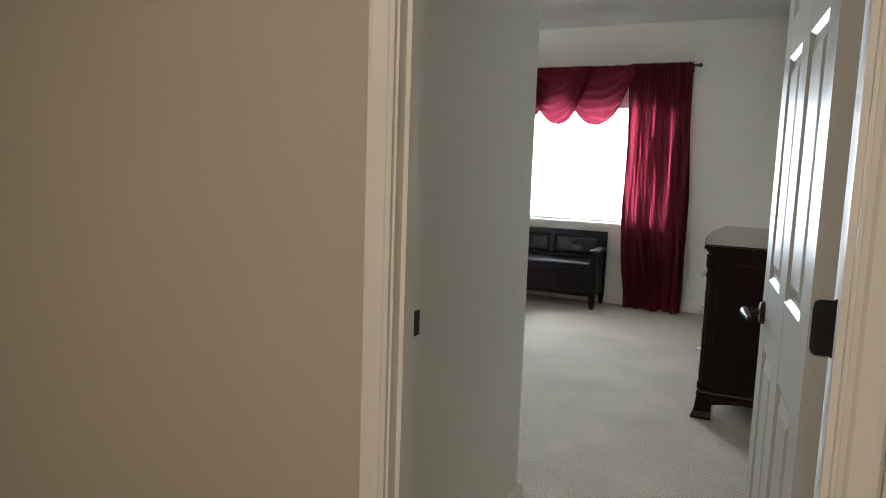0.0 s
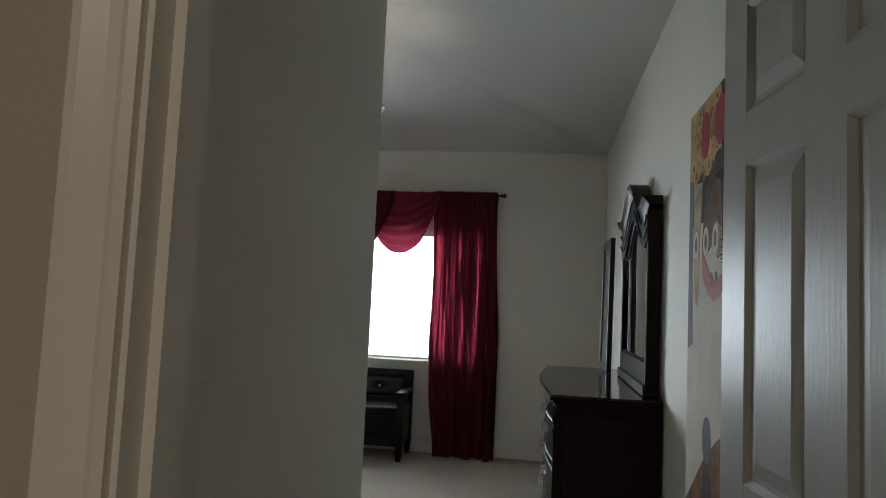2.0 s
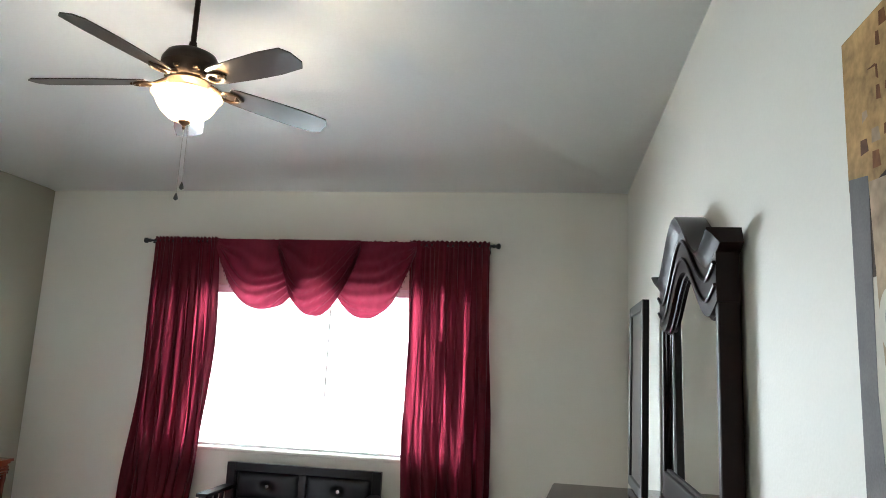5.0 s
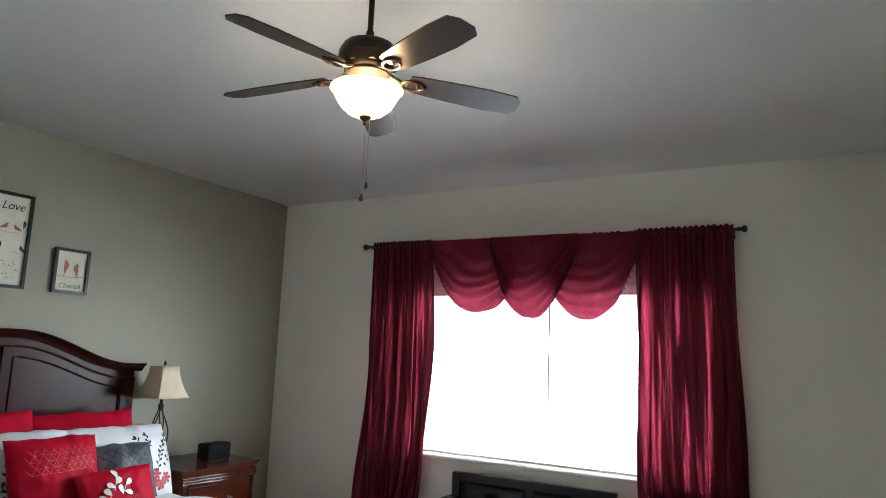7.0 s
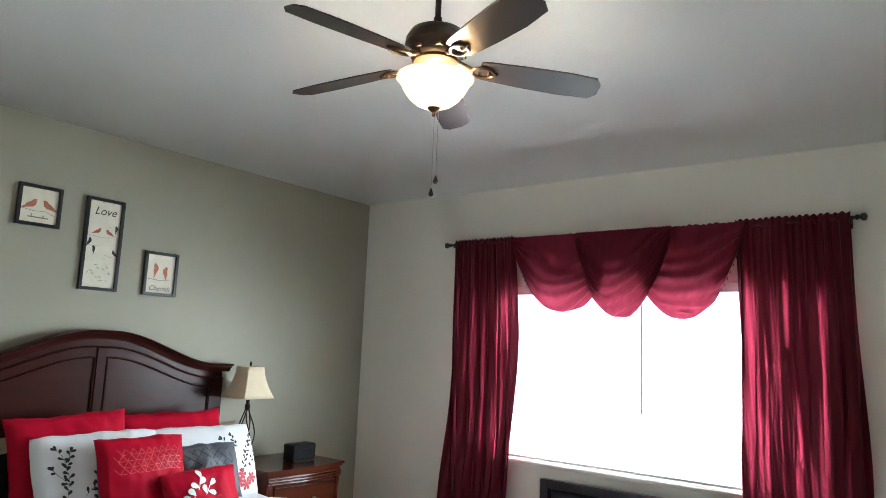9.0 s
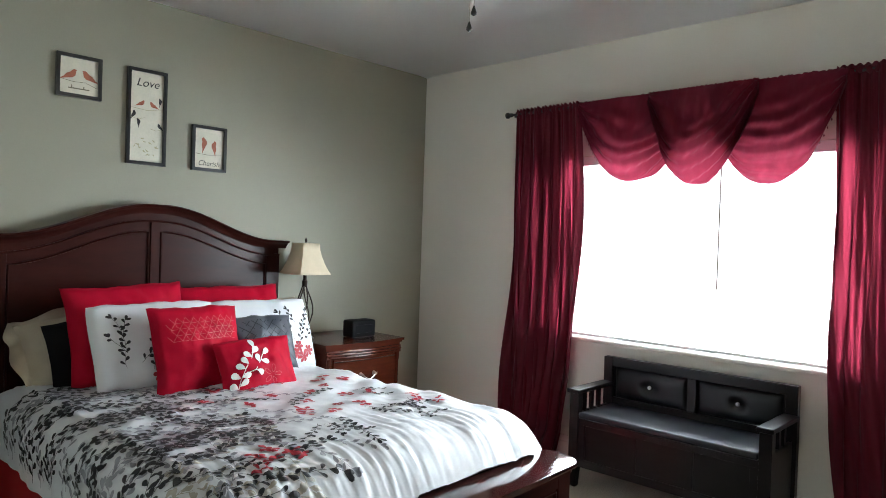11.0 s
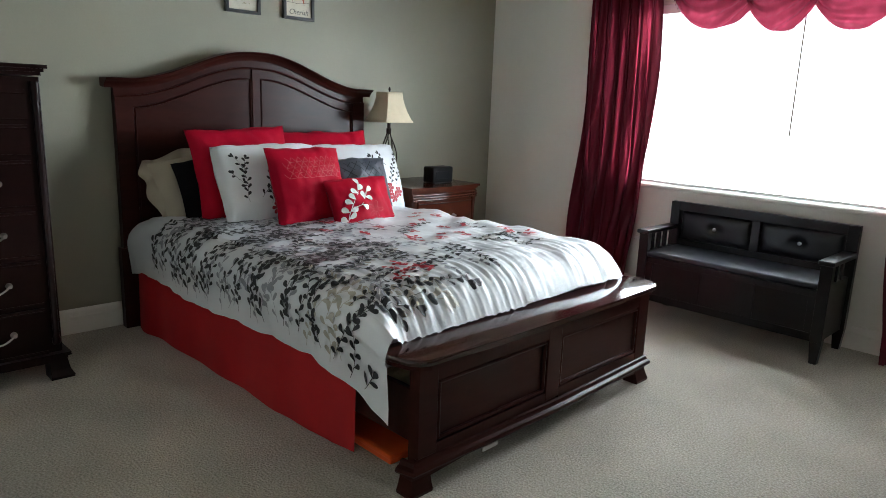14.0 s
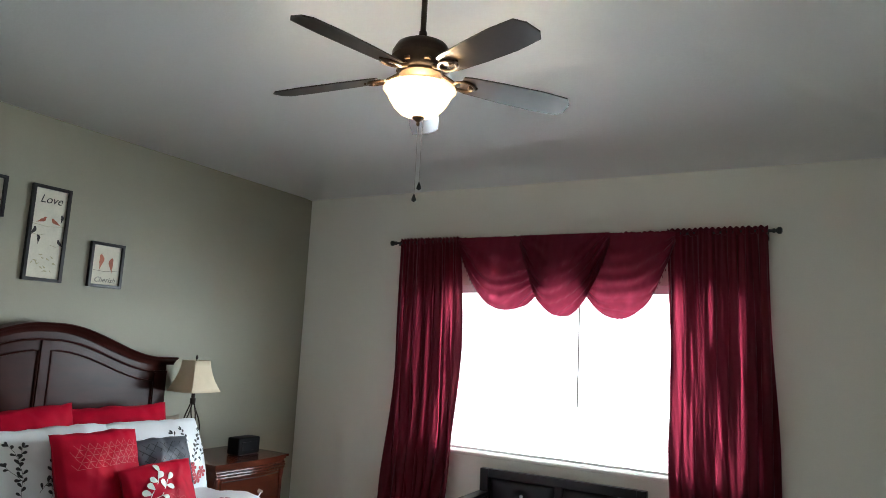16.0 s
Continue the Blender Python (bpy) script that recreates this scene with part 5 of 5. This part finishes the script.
for a, b in ((BX0 + .075, -2.205), (-2.145, BX1 - .075)):
    bm = bmesh.new()
    xc, zc = (a + b) / 2, .57

    def cush(u, v, a=a, b=b, xc=xc, zc=zc):
        x, z = a + (b - a) * u, .478 + .184 * v
        e = max(0, 1 - (2 * u - 1) ** 4) * max(0, 1 - (2 * v - 1) ** 4)
        dd = math.hypot((x - xc) * .8, z - zc)
        return (x, BYB - .022 - .034 * e ** .4 + .026 * math.exp(-(dd / .032) ** 2) + .003 * noise.noise((x * 14, z * 14, 2)) * e, z)
    grid(bm, cush, 40, 24)
    cu = part("back_cushion", bm, M_LEATHER, be, "tufted black cushion", smooth="all")
    bm = bmesh.new()
    tube(bm, [(xc, BYB - .030, zc), (xc, BYB - .038, zc), (xc, BYB - .042, zc)], [.012, .011, .004], 12)
    part("button", bm, material("crystal_button", (0.8, 0.8, 0.85), 0.08, vary=0, bump=0), cu, "clear crystal button", smooth=True)

# ---- pictures over the bed ----
M_BIRD = material("rust_bird_ink", (0.36, 0.10, 0.05), 0.6, vary=0.25, scale=40, bump=0)
M_BRANCH = material("olive_branch_ink", (0.16, 0.14, 0.09), 0.6, vary=0.2, scale=40, bump=0)


def bird(bm, x, y, z, size, flip, up=0.0):
    """A flat bird print: body, head, tail; flip turns its head the other way."""
    c_, s_ = math.cos(up), math.sin(up)
    pts = []
    for a, b in ((-1.0, -.12), (-.55, .02), (-.25, .20), (.1, .26), (.28, .36), (.42, .40), (.54, .34), (.66, .26), (.55, .22), (.50, .08), (.36, -.14), (.1, -.24), (-.2, -.20), (-.5, -.16)):
        p, q = a * c_ - b * s_, a * s_ + b * c_
        pts.append((y + flip * p * size, z + q * size))
    prism(bm, pts, "x", x, x + .0008)


def birds(o, mat, *rows):
    for row in rows:
        bm = bmesh.new()
        bird(bm, PX, *row)
        part("bird_print", bm, mat, o)


def words(text, x, y, z, size, parent, mat, slant=.3):
    data = bpy.data.curves.new("lettering", "FONT")
    data.body, data.size, data.align_x, data.shear, data.extrude = text, size, "CENTER", slant, 0.0003
    tmp = bpy.data.objects.new("lettering", data)
    scene.collection.objects.link(tmp)
    bpy.context.view_layer.update()
    mesh = bpy.data.meshes.new_from_object(tmp)
    bpy.data.objects.remove(tmp)
    mesh.transform(pose(x, y, z, 90, 0, 90))
    top = parent.location
    mesh.transform(Matrix.Translation(-top))
    mesh.materials.clear()
    mesh.materials.append(mat)
    ob = new("lettering", mesh)
    ob.parent = parent
    ob["label"] = f"printed script reading {text}"


def picture(y0, y1, z0, z1, label):
    o = thing("framed_picture", XW, (y0 + y1) / 2, z0, label, "picture", group="pictures over the bed")
    w = .018
    part("frame", boxes((XW, y0, z0, XW + .024, y0 + w, z1), (XW, y1 - w, z0, XW + .024, y1, z1), (XW, y0 + w, z0, XW + .024, y1 - w, z0 + w), (XW, y0 + w, z1 - w, XW + .024, y1 - w, z1), bev=.001), M_BLACK, o, "glossy black frame")
    part("print", boxes((XW, y0 + w, z0 + w, XW + .010, y1 - w, z1 - w)), M_PAPER, o, "cream printed paper")
    return o


PX = XW + .0105
o = picture(3.785, 4.010, 2.100, 2.325, "black framed print of two facing red birds on cream")
birds(o, M_BIRD, (3.855, 2.215, .062, 1, .35), (3.945, 2.215, .062, -1, .35))
bm = bmesh.new()
tube(bm, [(PX, 3.81, 2.19), (PX, 3.87, 2.182), (PX, 3.93, 2.185), (PX, 3.985, 2.165)], .0012, 4)
part("branch_print", bm, M_BRANCH, o)
part("script_bar", boxes((PX, 3.845, 2.145, PX + .0006, 3.95, 2.151), (PX, 3.86, 2.150, PX + .0006, 3.865, 2.165), (PX, 3.92, 2.150, PX + .0006, 3.925, 2.163)), M_BRANCH, o)
o = picture(4.147, 4.370, 1.782, 2.322, "tall black framed print of birds on branches with script")
words("Love", PX, 4.26, 2.225, .066, o, M_DKPAINT)
birds(o, M_BIRD, (4.225, 2.125, .040, 1, .3), (4.295, 2.122, .040, -1, .3))
birds(o, M_DKPAINT, (4.335, 2.15, .032, 1, 1.3), (4.185, 2.06, .038, 1, .9), (4.215, 2.02, .034, 1, 1.4), (4.335, 2.005, .034, -1, .6))
M_FADED = material("faded_leaf_ink", (0.42, 0.38, 0.24), 0.6, vary=0.2, scale=40, bump=0)
for q in ((2.10, 4.17, 4.35), (2.045, 4.17, 4.25), (1.99, 4.28, 4.35)):
    bm = bmesh.new()
    tube(bm, [(PX, q[1], q[0]), (PX, (q[1] + q[2]) / 2, q[0] - .008), (PX, q[2], q[0] + .004)], .0012, 4)
    part("branch_print", bm, M_FADED, o)
bm = bmesh.new()
rp = random.Random(6)
for k in range(16):
    yy, z_ = rp.uniform(4.19, 4.33), rp.uniform(1.83, 1.94)
    bird(bm, PX, yy, z_, rp.uniform(.010, .018), rp.choice((-1, 1)), rp.uniform(-1, 1))
tagged(part("leaf_print", bm, M_FADED, o, "small faded printed leaves"), kind="stuff")
o = picture(4.530, 4.752, 1.782, 2.055, "black framed print of two perched red birds with script")
words("Cherish", PX, 4.641, 1.815, .044, o, M_DKPAINT)
birds(o, M_BIRD, (4.610, 1.945, .060, 1, 1.25), (4.672, 1.930, .058, -1, 1.25))
bm = bmesh.new()
tube(bm, [(PX, 4.56, 1.885), (PX, 4.64, 1.88), (PX, 4.72, 1.89)], .0012, 4)
part("branch_print", bm, M_BRANCH, o)

# ---- ceiling fan ----
FX, FYC = -2.075, 4.305
fan = thing("ceiling_fan", FX, FYC, 3.2, "bronze five-blade ceiling fan with lit frosted bowl", "ceiling fan")
M_BLADE = material("dark_walnut_blade", (0.030, 0.020, 0.017), 0.30, vary=0.25, scale=6, fine=60, bump=0.03, stretch=(1, 1, 1), coat=0.4)
M_FANBRONZE = material("aged_bronze", (0.07, 0.042, 0.024), 0.36, metal=0.75, vary=0.3, scale=25, bump=0.03)
bm = bmesh.new()
tube(bm, [(FX, FYC, 2.78), (FX, FYC, zt - .002)], .012, 12)
part("downrod", bm, M_BRONZE, fan, smooth=True)
bm = bmesh.new()
lathe(bm, [(.02, -.11), (.05, -.09), (.07, -.05), (.075, 0)], FX, FYC, 24, zt)
part("canopy", bm, M_BRONZE, fan, smooth=True)
bm = bmesh.new()
lathe(bm, [(.016, .155), (.018, .125), (.035, .115), (.07, .108), (.105, .09), (.122, .06), (.124, .035), (.112, .02), (.105, .0), (.095, -.02), (.075, -.03)], FX, FYC, 40, 2.66)
part("motor_housing", bm, M_BRONZE, fan, smooth=True)
bm = bmesh.new()
lathe(bm, [(.09, -.02), (.088, -.035), (.065, -.05), (.05, -.055), (.05, -.085)], FX, FYC, 32, 2.66)
part("switch_housing", bm, M_FANBRONZE, fan, smooth=True)
for k in range(8):
    th = 2 * math.pi * k / 8
    bm = bmesh.new()
    box(bm, FX + .104 * math.cos(th) - .012, FYC + .104 * math.sin(th) - .012, 2.655, FX + .104 * math.cos(th) + .012, FYC + .104 * math.sin(th) + .012, 2.668, bev=.003)
    part("vent_rib", bm, M_FANBRONZE, fan)
for k in range(5):
    th = radians(47 + 72 * k)
    e1, e2 = Vector((math.cos(th), math.sin(th), 0)), Vector((-math.sin(th), math.cos(th), 0))
    base_ = Vector((FX, FYC, 2.617))
    pitch = -math.tan(radians(13))

    def bp(r, w, up=0.0):
        return base_ + e1 * r + e2 * w + Vector((0, 0, up + w * pitch - .055 * max(0, r - .15)))
    bm = bmesh.new()
    outl = [(.175, -.048), (.21, -.056), (.36, -.066), (.52, -.072), (.64, -.066), (.668, -.030), (.672, .030), (.645, .060), (.52, .070), (.36, .066), (.21, .056), (.175, .048)]
    lo = [bm.verts.new(bp(r, w)) for r, w in outl]
    hi = [bm.verts.new(bp(r, w, .006)) for r, w in outl]
    bm.faces.new(lo), bm.faces.new(hi[::-1])
    for i in range(len(lo)):
        j = (i + 1) % len(lo)
        bm.faces.new((lo[i], hi[i], hi[j], lo[j]))
    blade = part("blade", bm, M_BLADE, fan)
    bm = bmesh.new()
    tube(bm, [base_ + e1 * .075 + Vector((0, 0, .03)), base_ + e1 * .115 + Vector((0, 0, .012)), base_ + e1 * .15 + Vector((0, 0, -.004))], .010, 8)
    lp = [bp(.19 + .045 * math.cos(t), .030 * math.sin(t), -.006) for t in [i * math.pi / 8 for i in range(17)]]
    tube(bm, lp, .007, 8)
    tube(bm, [bp(.21, 0, -.006), bp(.25, 0, -.003)], [.012, .006], 8)
    part("blade_iron", bm, M_FANBRONZE, blade, "cast bronze blade bracket", smooth=True)
M_BOWL = bpy.data.materials.new("frosted_bowl_glass")
M_BOWL.use_nodes = True
nt = M_BOWL.node_tree
b_ = nt.nodes["Principled BSDF"]
b_.inputs["Base Color"].default_value, b_.inputs["Roughness"].default_value = (0.85, 0.72, 0.5, 1), 0.35
b_.inputs["Emission Color"].default_value, b_.inputs["Emission Strength"].default_value = (1.0, 0.68, 0.32, 1), 0.55
tr = nt.nodes.new("ShaderNodeBsdfTranslucent")
tr.inputs[0].default_value = (0.30, 0.19, 0.085, 1)
mx = nt.nodes.new("ShaderNodeMixShader")
mx.inputs[0].default_value = .6
nt.links.new(b_.outputs[0], mx.inputs[1]), nt.links.new(tr.outputs[0], mx.inputs[2]), nt.links.new(mx.outputs[0], nt.nodes["Material Output"].inputs[0])
bm = bmesh.new()
seg = 40
prof = [(.148, -.012), (.150, -.018), (.140, -.025), (.133, -.038), (.121, -.062), (.102, -.090), (.075, -.114), (.043, -.129), (.012, -.134)]
rings = [[bm.verts.new((FX + r * math.cos(2 * math.pi * i / seg), FYC + r * math.sin(2 * math.pi * i / seg), 2.578 + h)) for i in range(seg)] for r, h in prof]
for a, b in zip(rings, rings[1:]):
    for i in range(seg):
        bm.faces.new((a[i], a[(i + 1) % seg], b[(i + 1) % seg], b[i]))
part("glass_bowl", bm, M_BOWL, fan, "frosted amber glass bowl, lit", smooth="all")
bm = bmesh.new()
lathe(bm, [(.004, -.168), (.008, -.160), (.006, -.152), (.012, -.148), (.024, -.138), (.026, -.132), (.012, -.128)], FX, FYC, 18, 2.578)
part("finial", bm, M_FANBRONZE, fan, smooth=True)
for dx, dy, zl in ((-.012, .02, 2.100), (.014, .012, 2.145)):
    bm = bmesh.new()
    tube(bm, [(FX + dx, FYC + dy, 2.44), (FX + dx, FYC + dy, zl + .03)], .0013, 5)
    ch = part("pull_chain", bm, M_NICKEL, fan)
    bm = bmesh.new()
    lathe(bm, [(.002, .034), (.004, .028), (.009, .014), (.010, .006), (.002, .0)], FX + dx, FYC + dy, 10, zl)
    part("pull_fob", bm, M_BLACK, ch, smooth=True)
fan.location.z += .008
